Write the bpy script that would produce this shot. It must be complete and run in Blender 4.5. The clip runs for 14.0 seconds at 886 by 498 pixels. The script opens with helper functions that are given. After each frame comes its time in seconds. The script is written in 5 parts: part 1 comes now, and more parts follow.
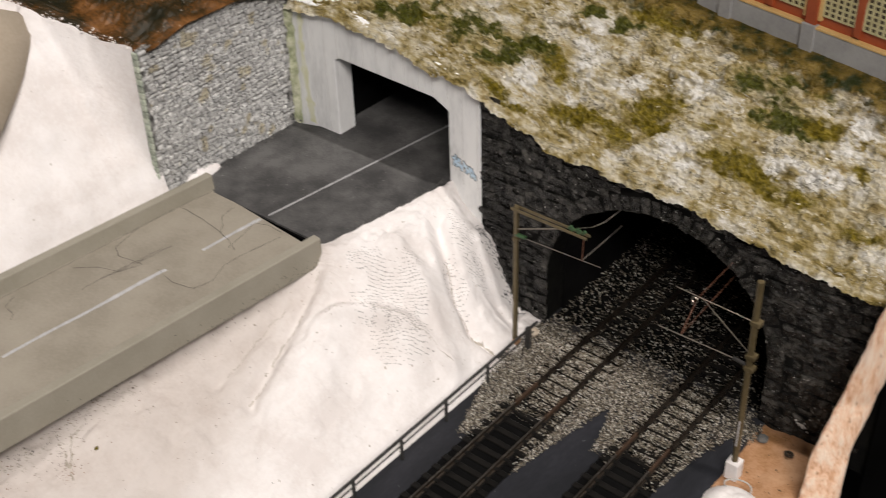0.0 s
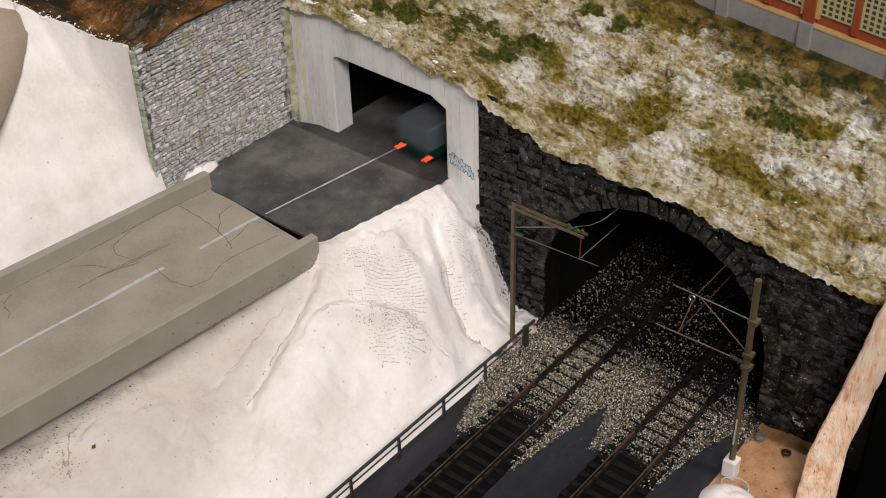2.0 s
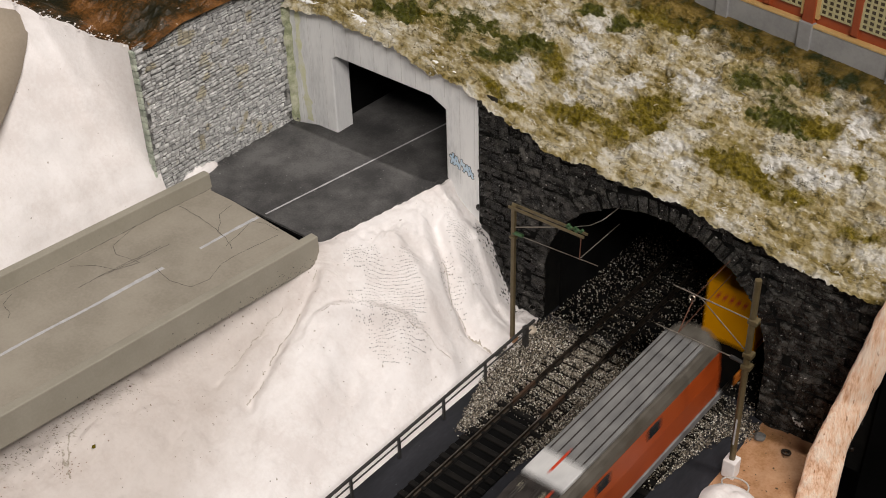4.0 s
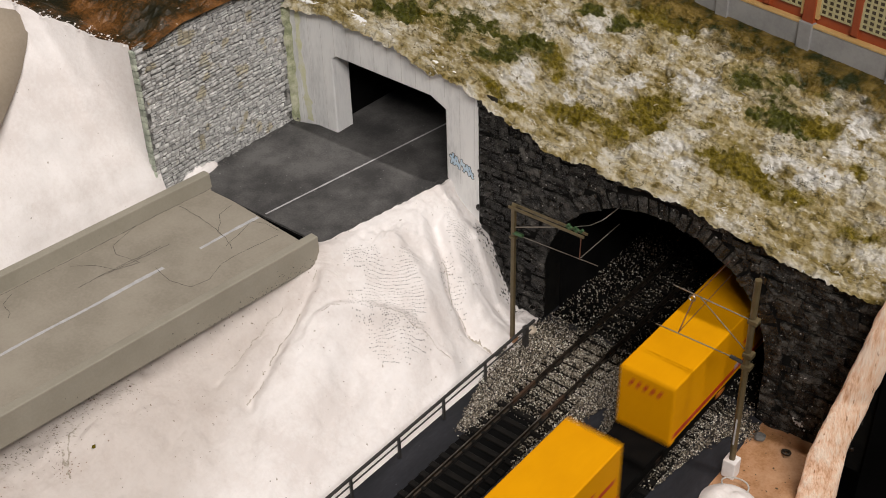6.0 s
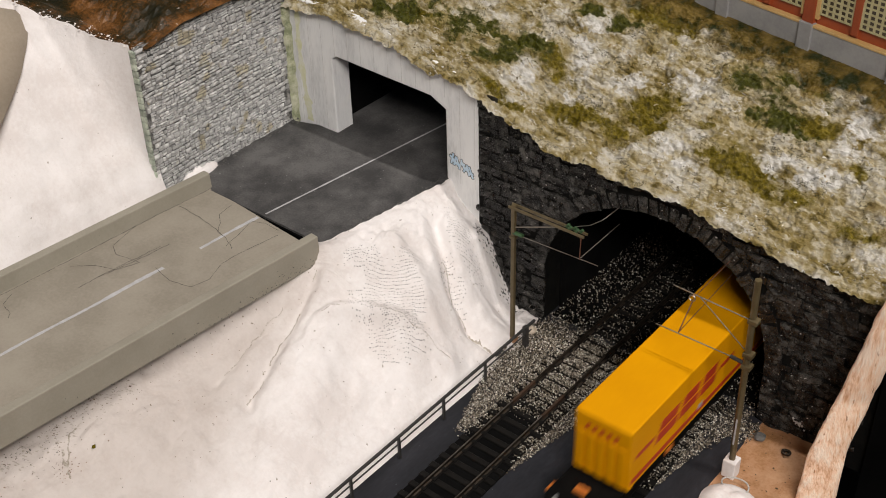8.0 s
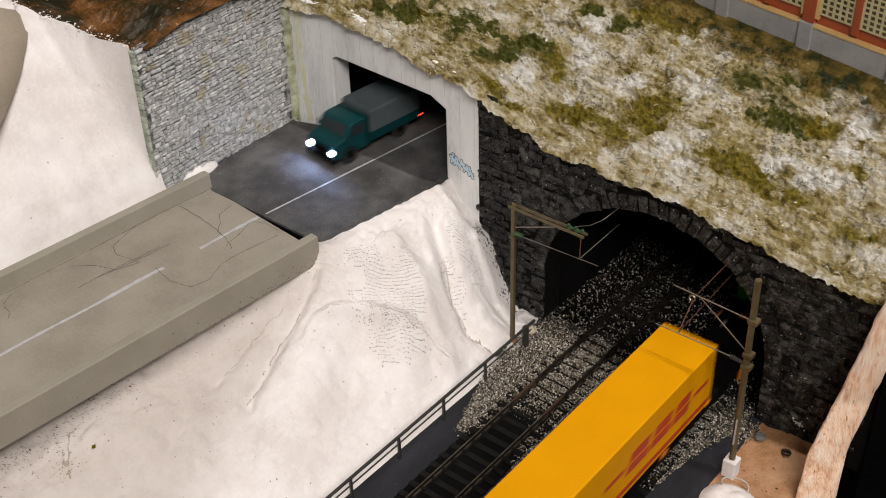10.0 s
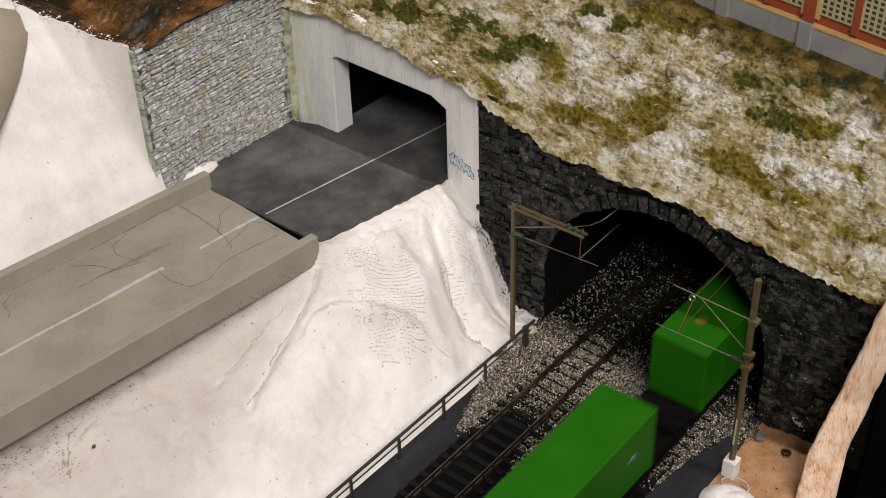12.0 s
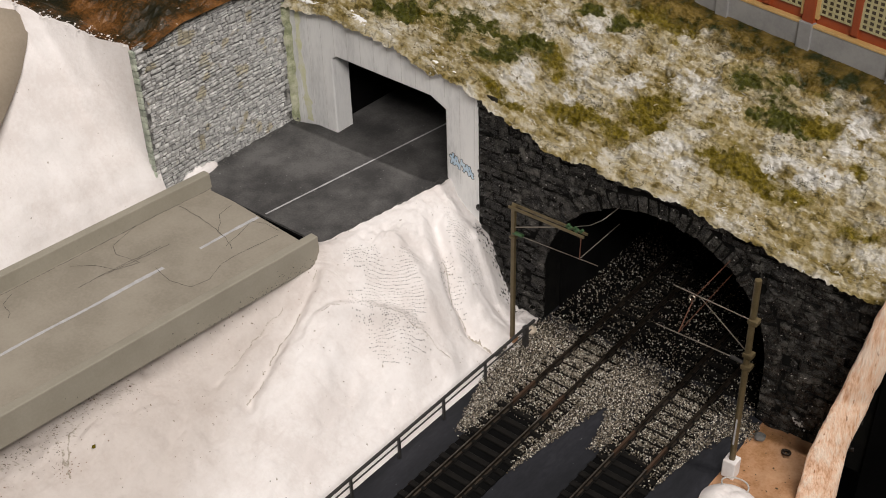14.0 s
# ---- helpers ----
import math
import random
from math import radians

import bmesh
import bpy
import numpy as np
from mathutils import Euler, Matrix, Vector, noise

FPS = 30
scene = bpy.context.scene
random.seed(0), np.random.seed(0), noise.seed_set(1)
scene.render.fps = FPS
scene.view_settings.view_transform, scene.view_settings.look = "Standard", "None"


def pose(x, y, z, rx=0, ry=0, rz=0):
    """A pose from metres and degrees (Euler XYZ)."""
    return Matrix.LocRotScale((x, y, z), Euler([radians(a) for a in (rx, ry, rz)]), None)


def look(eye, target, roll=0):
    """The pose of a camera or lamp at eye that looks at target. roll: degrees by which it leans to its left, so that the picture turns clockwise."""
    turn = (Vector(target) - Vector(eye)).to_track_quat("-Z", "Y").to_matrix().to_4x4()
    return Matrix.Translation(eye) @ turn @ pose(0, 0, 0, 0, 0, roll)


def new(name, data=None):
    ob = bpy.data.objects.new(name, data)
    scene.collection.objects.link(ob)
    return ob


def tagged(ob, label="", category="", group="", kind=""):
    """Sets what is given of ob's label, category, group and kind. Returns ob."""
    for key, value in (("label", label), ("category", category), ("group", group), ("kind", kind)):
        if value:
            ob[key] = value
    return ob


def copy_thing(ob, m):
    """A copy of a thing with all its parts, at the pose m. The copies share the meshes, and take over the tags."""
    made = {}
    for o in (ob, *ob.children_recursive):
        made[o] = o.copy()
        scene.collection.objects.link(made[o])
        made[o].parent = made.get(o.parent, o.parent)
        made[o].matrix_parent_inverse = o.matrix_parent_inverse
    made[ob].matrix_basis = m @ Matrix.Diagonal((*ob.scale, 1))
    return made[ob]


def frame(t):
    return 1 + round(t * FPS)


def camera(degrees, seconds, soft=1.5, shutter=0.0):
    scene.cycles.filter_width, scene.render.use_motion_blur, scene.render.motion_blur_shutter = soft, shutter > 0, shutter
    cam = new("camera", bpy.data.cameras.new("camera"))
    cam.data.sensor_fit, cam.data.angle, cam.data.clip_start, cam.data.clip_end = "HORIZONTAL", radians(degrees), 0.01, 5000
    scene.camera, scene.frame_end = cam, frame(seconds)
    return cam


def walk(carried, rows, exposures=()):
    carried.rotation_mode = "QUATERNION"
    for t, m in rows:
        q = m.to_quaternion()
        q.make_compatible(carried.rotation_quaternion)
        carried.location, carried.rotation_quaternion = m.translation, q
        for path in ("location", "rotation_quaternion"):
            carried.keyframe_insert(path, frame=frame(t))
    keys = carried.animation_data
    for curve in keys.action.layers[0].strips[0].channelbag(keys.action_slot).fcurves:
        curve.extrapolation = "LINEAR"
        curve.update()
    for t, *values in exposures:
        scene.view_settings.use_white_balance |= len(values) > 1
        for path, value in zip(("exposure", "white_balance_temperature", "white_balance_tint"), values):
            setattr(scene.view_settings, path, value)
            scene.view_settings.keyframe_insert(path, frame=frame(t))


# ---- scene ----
EYE, AIM, ROLL = (0.1904, 0.0, 0.404), (-0.071226, 0.310911, 0.112648), -1.709
cam = camera(39.97, 14.0, soft=1.0, shutter=0.9)
STEADY = look(EYE, AIM, ROLL)


def nudged(right, down):
    # a small turn of the camera that shifts its picture
    return STEADY @ pose(0, 0, 0, math.degrees(down / 2155.6), math.degrees(right / 2155.6), 0)


walk(cam, [(0.0, nudged(4.5, 3)), (0.1, nudged(-4.5, 0)), (0.2, nudged(3, 0.5)), (0.3, nudged(-3.5, 0)),
           (0.4, nudged(1, 0)), (0.5, nudged(-1.7, 0)), (0.6, nudged(-0.3, 0)), (0.8, STEADY), (14.0, STEADY)], [(0.0, 0.12), (0.3, 0.07), (0.8, -0.02), (14.0, -0.03)])

# ---- light: strip lights under the ceiling of the club room ----
world = bpy.data.worlds.new("room_air")
scene.world = world
world.use_nodes = True
world.node_tree.nodes["Background"].inputs[0].default_value = (0.8, 0.86, 1.0, 1)
world.node_tree.nodes["Background"].inputs[1].default_value = 0.0
scene.view_settings.exposure = 0.0


def strip_lamp(eye, aim, lx, ly, watts, colour):
    data = bpy.data.lights.new("strip_light", "AREA")
    data.shape, data.size, data.size_y, data.energy, data.color = "RECTANGLE", lx, ly, watts, colour
    ob = new("strip_light", data)
    ob.matrix_world = look(eye, aim)
    return ob


# one tube over the tunnel mouths, one on the far side of the aisle behind the viewer
strip_lamp((0.45, 0.49, 1.82), (0.45, 0.49, 0.0), 1.2, 0.04, 21.0, (1.0, 0.93, 0.878))
strip_lamp((1.32, -0.95, 1.80), (-0.1, 0.4, 0.1), 1.2, 0.25, 47.0, (1.0, 0.93, 0.878))

# ---- small helpers; all shapes below are in millimetres ----
MM = 0.001


def at(x, y, z, rx=0, ry=0, rz=0):
    return pose(x * MM, y * MM, z * MM, rx, ry, rz)


def part(name, bm, material, parent=None, label="", m=None, smooth=False):
    # links a bmesh drawn in millimetres as one mesh object
    bm.transform(Matrix.Scale(MM, 4))
    bm.normal_update()
    mesh = bpy.data.meshes.new(name)
    bm.to_mesh(mesh)
    bm.free()
    mesh.materials.append(material)
    if smooth:
        mesh.polygons.foreach_set("use_smooth", [True] * len(mesh.polygons))
    ob = new(name, mesh)
    if parent:
        ob.parent = parent
    if m is not None:
        ob.matrix_basis = m
    if label:
        ob["label"] = label
    return ob


def again(ob, m, parent=None):
    # another object on the same mesh
    two = new(ob.name.split(".")[0], ob.data)
    two.parent = parent or ob.parent
    two.matrix_basis = m
    if "label" in ob:
        two["label"] = ob["label"]
    return two


def thing(name, m, label, category, group="", kind=""):
    ob = new(name)
    ob.empty_display_size = 0.01
    ob.matrix_basis = m
    return tagged(ob, label, category, group, kind)


def box(bm, x0, x1, y0, y1, z0, z1, bevel=0.0, segs=2):
    v = [bm.verts.new(p) for p in ((x0, y0, z0), (x1, y0, z0), (x1, y1, z0), (x0, y1, z0),
                                   (x0, y0, z1), (x1, y0, z1), (x1, y1, z1), (x0, y1, z1))]
    faces = [bm.faces.new([v[i] for i in q]) for q in
             ((3, 2, 1, 0), (4, 5, 6, 7), (0, 1, 5, 4), (1, 2, 6, 5), (2, 3, 7, 6), (3, 0, 4, 7))]
    if bevel:
        edges = {e for f in faces for e in f.edges}
        bmesh.ops.bevel(bm, geom=list(edges), offset=bevel, segments=segs, affect="EDGES", profile=0.5)
    return bm


def boxed(*a, **k):
    return box(bmesh.new(), *a, **k)


def rod(bm, p, q, r, segs=8, r2=None):
    p, q = Vector(p), Vector(q)
    m = Matrix.Translation((p + q) / 2) @ (q - p).to_track_quat("Z", "Y").to_matrix().to_4x4()
    bmesh.ops.create_cone(bm, cap_ends=True, segments=segs, radius1=r, radius2=r if r2 is None else r2,
                          depth=(q - p).length, matrix=m)
    return bm


def rodded(*a, **k):
    return rod(bmesh.new(), *a, **k)


def slab(bm, outline, depth, put):
    # an outline (u, v) made solid over depth; put(u, v, w) gives the place
    a = [bm.verts.new(put(u, v, 0)) for u, v in outline]
    b = [bm.verts.new(put(u, v, depth)) for u, v in outline]
    bm.faces.new(a)
    bm.faces.new(b[::-1])
    n = len(a)
    for i in range(n):
        bm.faces.new((a[i], b[i], b[(i + 1) % n], a[(i + 1) % n]))
    bmesh.ops.recalc_face_normals(bm, faces=bm.faces)
    return bm


def sheet(nu, nv, place):
    # a grid of nu x nv points over the unit square
    bm = bmesh.new()
    v = [[bm.verts.new(place(i / (nu - 1), j / (nv - 1))) for i in range(nu)] for j in range(nv)]
    for j in range(nv - 1):
        for i in range(nu - 1):
            bm.faces.new((v[j][i], v[j][i + 1], v[j + 1][i + 1], v[j + 1][i]))
    return bm


def lump(x, y, z=0.0, size=10.0, octaves=4, seed=0.0):
    return noise.fractal(Vector((x / size + seed, y / size - seed, z / size + 3.1 * seed)), 1.0, 2.0, octaves)


def along(table, x):
    # piecewise straight line through (x, value) pairs
    if x <= table[0][0]:
        return table[0][1]
    for (a, p), (b, q) in zip(table, table[1:]):
        if x <= b:
            return p + (q - p) * (x - a) / (b - a)
    return table[-1][1]


def ease(t):
    t = min(1.0, max(0.0, t))
    return t * t * (3 - 2 * t)


# ---- materials ----
def material(name, colours, rough=0.7, metal=0.0, size=10.0, fine=1.2, bump=0.3, depth=0.3, spots=None, glow=None,
             stretch=(1, 1, 1), spec=0.5, bounds=(0.35, 0.65), island=0.0, each=0.0, coat=0.0):
    # colours: list of rgb, blended over a coarse and a fine noise of those sizes in millimetres.
    # spots: (rgb, size, threshold) dark or light specks. island / each: brightness spread per piece.
    mat = bpy.data.materials.new(name)
    mat.use_nodes = True
    nt = mat.node_tree
    n, link = nt.nodes, nt.links.new
    bsdf = n["Principled BSDF"]
    bsdf.inputs["Roughness"].default_value = rough
    bsdf.inputs["Metallic"].default_value = metal
    bsdf.inputs["Specular IOR Level"].default_value = spec
    bsdf.inputs["Coat Weight"].default_value = coat
    co = n.new("ShaderNodeTexCoord")
    mp = n.new("ShaderNodeMapping")
    mp.inputs["Scale"].default_value = stretch
    # still pieces that share a mesh take their grain from the place, so that no two are alike
    link(n.new("ShaderNodeNewGeometry").outputs["Position"] if each else co.outputs["Object"], mp.inputs[0])

    def tex(mm, detail=5.0):
        t = n.new("ShaderNodeTexNoise")
        t.inputs["Scale"].default_value = 1000.0 / mm
        t.inputs["Detail"].default_value = detail
        t.inputs["Roughness"].default_value = 0.6
        link(mp.outputs[0], t.inputs["Vector"])
        return t.outputs["Fac"]

    coarse, grain = tex(size), tex(fine, 3.0)
    mix = n.new("ShaderNodeMath")
    mix.operation = "MULTIPLY_ADD"
    link(grain, mix.inputs[0])
    mix.inputs[1].default_value = 0.35
    sub = n.new("ShaderNodeMath")
    sub.operation = "SUBTRACT"
    link(coarse, sub.inputs[0])
    sub.inputs[1].default_value = 0.175
    link(sub.outputs[0], mix.inputs[2])
    ramp = n.new("ShaderNodeValToRGB")
    el = ramp.color_ramp.elements
    k = len(colours)
    for i, c in enumerate(colours):
        where = bounds[0] + (bounds[1] - bounds[0]) * (i / (k - 1) if k > 1 else 0)
        e = el[i] if i < len(el) else el.new(where)
        e.position, e.color = where, (*c, 1)
    if k == 1:
        el[1].position, el[1].color = 1.0, (*[v * 0.93 for v in colours[0]], 1)
    link(mix.outputs[0], ramp.inputs[0])
    colour = ramp.outputs[0]
    if spots:
        rgb, mm, th = spots
        s = tex(mm, 1.5)
        g = n.new("ShaderNodeMapRange")
        g.inputs[1].default_value, g.inputs[2].default_value = th, th + 0.05
        link(s, g.inputs[0])
        m = n.new("ShaderNodeMixRGB")
        link(g.outputs[0], m.inputs[0])
        link(colour, m.inputs[1])
        m.inputs[2].default_value = (*rgb, 1)
        colour = m.outputs[0]
    for spread, node, out in ((island, "ShaderNodeNewGeometry", "Random Per Island"), (each, "ShaderNodeObjectInfo", "Random")):
        if spread:
            src = n.new(node)
            mr = n.new("ShaderNodeMapRange")
            mr.inputs[3].default_value, mr.inputs[4].default_value = 1 - spread, 1 + spread
            link(src.outputs[out], mr.inputs[0])
            hs = n.new("ShaderNodeHueSaturation")
            link(mr.outputs[0], hs.inputs["Value"])
            link(colour, hs.inputs["Color"])
            colour = hs.outputs[0]
    link(colour, bsdf.inputs["Base Color"])
    if bump:
        b = n.new("ShaderNodeBump")
        b.inputs["Strength"].default_value = bump
        b.inputs["Distance"].default_value = depth * MM
        link(mix.outputs[0], b.inputs["Height"])
        link(b.outputs[0], bsdf.inputs["Normal"])
    if glow:
        bsdf.inputs["Emission Color"].default_value = (*glow[0], 1)
        bsdf.inputs["Emission Strength"].default_value = glow[1]
    return mat


PLASTER = material("white_plaster", [(0.72, 0.675, 0.655), (0.785, 0.75, 0.735), (0.83, 0.80, 0.79)], 0.85, size=26, fine=1.8,
                   bump=0.7, depth=1.0, spots=((0.30, 0.26, 0.20), 2.6, 0.735))
# the pale specks paint glints and scuffs onto the black stones
BLACKSTONE = material("black_painted_stone", [(0.002, 0.002, 0.0018), (0.018, 0.017, 0.015), (0.080, 0.076, 0.068)], 0.24, spec=0.42, size=5,
                      fine=0.5, bump=1.0, depth=1.7, each=0.35, island=0.35, spots=((0.42, 0.40, 0.37), 1.3, 0.695))
MORTAR = material("black_joint", [(0.003, 0.003, 0.003), (0.007, 0.007, 0.006)], 0.9, spec=0.1, size=6, bump=0.5)
GREYSTONE = material("grey_stone", [(0.34, 0.34, 0.335), (0.50, 0.50, 0.49), (0.70, 0.695, 0.68)], 0.8, size=3, fine=0.6,
                     bump=0.9, each=0.2, island=0.2, spots=((0.44, 0.40, 0.30), 11.0, 0.62))
GREYJOINT = material("grey_joint", [(0.05, 0.05, 0.047), (0.13, 0.127, 0.12)], 0.9, size=12, bump=0.4)
WALLJOINT = material("grey_mortar", [(0.06, 0.06, 0.058), (0.20, 0.197, 0.19), (0.42, 0.41, 0.39)], 0.9, size=4, fine=1.0, bump=0.6, bounds=(0.38, 0.66))
QUOIN = material("mossy_quoin", [(0.26, 0.30, 0.24), (0.56, 0.60, 0.50)], 0.85, size=6, fine=0.8, bump=0.6, each=0.3)
CONCRETE = material("portal_concrete", [(0.68, 0.685, 0.685), (0.82, 0.825, 0.825), (0.89, 0.895, 0.89)], 0.7, size=9, fine=1.0,
                    bump=0.25, depth=0.25, stretch=(1, 1, 0.22), bounds=(0.30, 0.58))
JOINTLINE = material("joint_line", [(0.60, 0.59, 0.58)], 0.8, size=4, bump=0)
BRIDGE = material("bridge_concrete", [(0.25, 0.225, 0.18), (0.30, 0.27, 0.22), (0.33, 0.30, 0.245)], 0.62, size=40, fine=1.5,
                  bump=0.12, depth=0.15)
PARAPET = material("parapet_concrete", [(0.27, 0.25, 0.20), (0.32, 0.297, 0.243)], 0.65, size=30, fine=1.2, bump=0.15,
                   spots=((0.08, 0.075, 0.06), 1.8, 0.755))
CRACK = material("pencilled_crack", [(0.05, 0.045, 0.04)], 0.8, bump=0)
SPRAY = material("pale_blue_spray", [(0.45, 0.63, 0.80), (0.66, 0.79, 0.88)], 0.6, size=3, bump=0)
ROADMARK = material("road_marking", [(0.40, 0.40, 0.41), (0.52, 0.52, 0.53)], 0.7, size=5, fine=0.8, bump=0.2)
ASPHALT = material("asphalt", [(0.052, 0.051, 0.051), (0.086, 0.084, 0.083), (0.128, 0.125, 0.123)], 0.6, spec=0.25, size=26, fine=0.9,
                   bump=0.25, depth=0.2, bounds=(0.38, 0.66), spots=((0.24, 0.24, 0.23), 2.0, 0.72))
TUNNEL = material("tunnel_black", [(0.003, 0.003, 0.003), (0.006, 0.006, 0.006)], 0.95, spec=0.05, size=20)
BASE = material("grey_painted_board", [(0.014, 0.015, 0.018), (0.021, 0.022, 0.027), (0.034, 0.035, 0.042)], 0.5, size=30, fine=1.2,
                bump=0.15, spec=0.25, stretch=(1, 0.3, 1), spots=((0.25, 0.25, 0.26), 1.6, 0.775))
RAIL = material("rail_steel", [(0.03, 0.022, 0.016), (0.07, 0.055, 0.042)], 0.42, 0.75, size=8, fine=0.8, bump=0.2)
RUST = material("rusty_rail", [(0.045, 0.023, 0.012), (0.075, 0.042, 0.023)], 0.7, 0.2, size=8, fine=0.8, bump=0.2)
RAILTOP = material("worn_rail_head", [(0.16, 0.14, 0.12), (0.34, 0.31, 0.28)], 0.35, 0.9, size=6, fine=0.8, bump=0.1)
SLEEPER = material("black_plastic_sleeper", [(0.005, 0.0047, 0.0043), (0.011, 0.010, 0.009)], 0.55, spec=0.12, size=6, fine=0.8, bump=0.3)
BALLAST = material("ballast_chippings", [(0.20, 0.165, 0.125), (0.30, 0.285, 0.265)], 0.55, size=2.5, fine=0.8, bump=0.3)
MASTPAINT = material("brown_mast_paint", [(0.10, 0.075, 0.035), (0.16, 0.125, 0.065)], 0.45, 0.3, size=10, fine=1.0, bump=0.2)
WIRE = material("wire", [(0.24, 0.21, 0.17), (0.34, 0.31, 0.27)], 0.35, 0.8, size=3, bump=0)
COPPER = material("contact_wire", [(0.10, 0.040, 0.022), (0.15, 0.065, 0.038)], 0.5, 0.4, size=3, bump=0)
GREENTHREAD = material("green_insulator", [(0.03, 0.07, 0.03), (0.05, 0.11, 0.045)], 0.5, size=2, bump=0.2)
FENCE = material("dark_fence_paint", [(0.022, 0.021, 0.020), (0.04, 0.038, 0.036)], 0.5, size=8, bump=0.2)
EARTH = material("brown_earth", [(0.009, 0.009, 0.002), (0.030, 0.018, 0.003), (0.13, 0.052, 0.010), (0.24, 0.11, 0.035)], 0.5, size=30, fine=1.2,
                 bump=0.9, depth=0.8, spots=((0.62, 0.55, 0.48), 3.0, 0.72))
CORK = material("tan_baseboard", [(0.27, 0.135, 0.05), (0.40, 0.215, 0.11), (0.47, 0.28, 0.16)], 0.45, size=16, fine=1.2, bump=0.2,
                spots=((0.06, 0.04, 0.02), 2.2, 0.68))
RIM = material("torn_plaster_rim", [(0.64, 0.34, 0.19), (0.87, 0.58, 0.40), (0.93, 0.74, 0.59)], 0.85, size=3.2, fine=0.8, bump=1.0,
               depth=1.1, stretch=(1, 1, 0.16), spots=((0.34, 0.15, 0.06), 1.8, 0.69), bounds=(0.28, 0.62))
VOID = material("black_fascia", [(0.002, 0.002, 0.002), (0.004, 0.004, 0.004)], 0.95, spec=0.03, size=40)
BEIGE = material("beige_card", [(0.40, 0.335, 0.255), (0.49, 0.42, 0.335)], 0.7, size=40, fine=1.5, bump=0.1)
FLOORING = material("dark_floor", [(0.07, 0.065, 0.06), (0.11, 0.10, 0.09)], 0.7, size=200, fine=8, bump=0.1)
WALLPAINT = material("room_wall_paint", [(0.11, 0.108, 0.105), (0.14, 0.137, 0.133)], 0.9, size=300, fine=8, bump=0.1)
DIRTSHADE = material("crease_dirt", [(0.30, 0.265, 0.215), (0.50, 0.46, 0.41)], 0.9, size=4, bump=0)
RINGGREY = material("pale_grey_tape", [(0.42, 0.41, 0.39), (0.56, 0.55, 0.52)], 0.4, size=5, bump=0.1)
PALEMOSS = material("pale_moss", [(0.70, 0.70, 0.44), (0.79, 0.79, 0.68)], 0.9, size=5, fine=0.8, bump=0.3)
MOSS = material("yellow_moss", [(0.26, 0.29, 0.17), (0.48, 0.50, 0.34), (0.64, 0.64, 0.50)], 0.9, size=7, fine=0.8, bump=0.8)


def washed_plaster():
    # plaster with a grey-brown wash below the bridge, ragged edged: dirt plus painted shade
    mat = PLASTER.copy()
    mat.name = "dirt_washed_plaster"
    n, link = mat.node_tree.nodes, mat.node_tree.links.new
    bsdf = n["Principled BSDF"]
    clean = bsdf.inputs["Base Color"].links[0].from_socket
    co = n.new("ShaderNodeTexCoord")
    dot = n.new("ShaderNodeVectorMath")
    dot.operation = "DOT_PRODUCT"
    dot.inputs[1].default_value = (-940, -340, 0)
    link(co.outputs["Object"], dot.inputs[0])
    t = n.new("ShaderNodeTexNoise")
    t.inputs["Scale"].default_value, t.inputs["Detail"].default_value, t.inputs["Roughness"].default_value = 26, 8, 0.65
    link(co.outputs["Object"], t.inputs["Vector"])
    add = n.new("ShaderNodeMath")
    add.operation = "MULTIPLY_ADD"
    link(t.outputs["Fac"], add.inputs[0])
    add.inputs[1].default_value = 46
    link(dot.outputs["Value"], add.inputs[2])
    mr = n.new("ShaderNodeMapRange")
    mr.inputs[1].default_value, mr.inputs[2].default_value, mr.inputs[4].default_value = 54, 84, 0.9
    link(add.outputs[0], mr.inputs[0])
    mx = n.new("ShaderNodeMixRGB")
    mx.blend_type = "MULTIPLY"
    mx.inputs[2].default_value = (0.68, 0.64, 0.605, 1)
    link(mr.outputs[0], mx.inputs[0])
    link(clean, mx.inputs[1])
    link(mx.outputs[0], bsdf.inputs["Base Color"])
    return mat


WASHED = washed_plaster()


def mixed_chippings(mat, tones):
    # every chip takes its own tone: mostly dark and brown, some pale
    n, link = mat.node_tree.nodes, mat.node_tree.links.new
    geo = n.new("ShaderNodeNewGeometry")
    ramp = n.new("ShaderNodeValToRGB")
    ramp.color_ramp.interpolation = "CONSTANT"
    for i, (p, c) in enumerate(tones):
        e = ramp.color_ramp.elements[i] if i < 2 else ramp.color_ramp.elements.new(p)
        e.position, e.color = p, (*c, 1)
    link(geo.outputs["Random Per Island"], ramp.inputs[0])
    link(ramp.outputs[0], n["Principled BSDF"].inputs["Base Color"])


mixed_chippings(BALLAST, ((0.0, (0.03, 0.023, 0.015)), (0.26, (0.11, 0.087, 0.055)), (0.46, (0.22, 0.19, 0.145)), (0.73, (0.42, 0.39, 0.33)), (0.91, (0.74, 0.72, 0.65))))
FLAKE = material("rock_flake", [(0.5, 0.5, 0.5)], 0.85, size=4, spec=0.08, bump=0.2)
mixed_chippings(FLAKE, ((0.0, (0.09, 0.06, 0.02)), (0.16, (0.27, 0.20, 0.095)), (0.36, (0.50, 0.43, 0.29)), (0.60, (0.66, 0.61, 0.50)), (0.84, (0.78, 0.75, 0.68))))
TUFT = material("moss_tuft", [(0.1, 0.1, 0.02)], 0.85, size=4, spec=0.1, bump=0)
mixed_chippings(TUFT, ((0.0, (0.06, 0.047, 0.003)), (0.3, (0.10, 0.08, 0.006)), (0.6, (0.14, 0.112, 0.010)), (0.85, (0.20, 0.16, 0.02))))
TURFTUFT = material("turf_tuft", [(0.05, 0.06, 0.01)], 0.85, size=4, spec=0.1, bump=0)
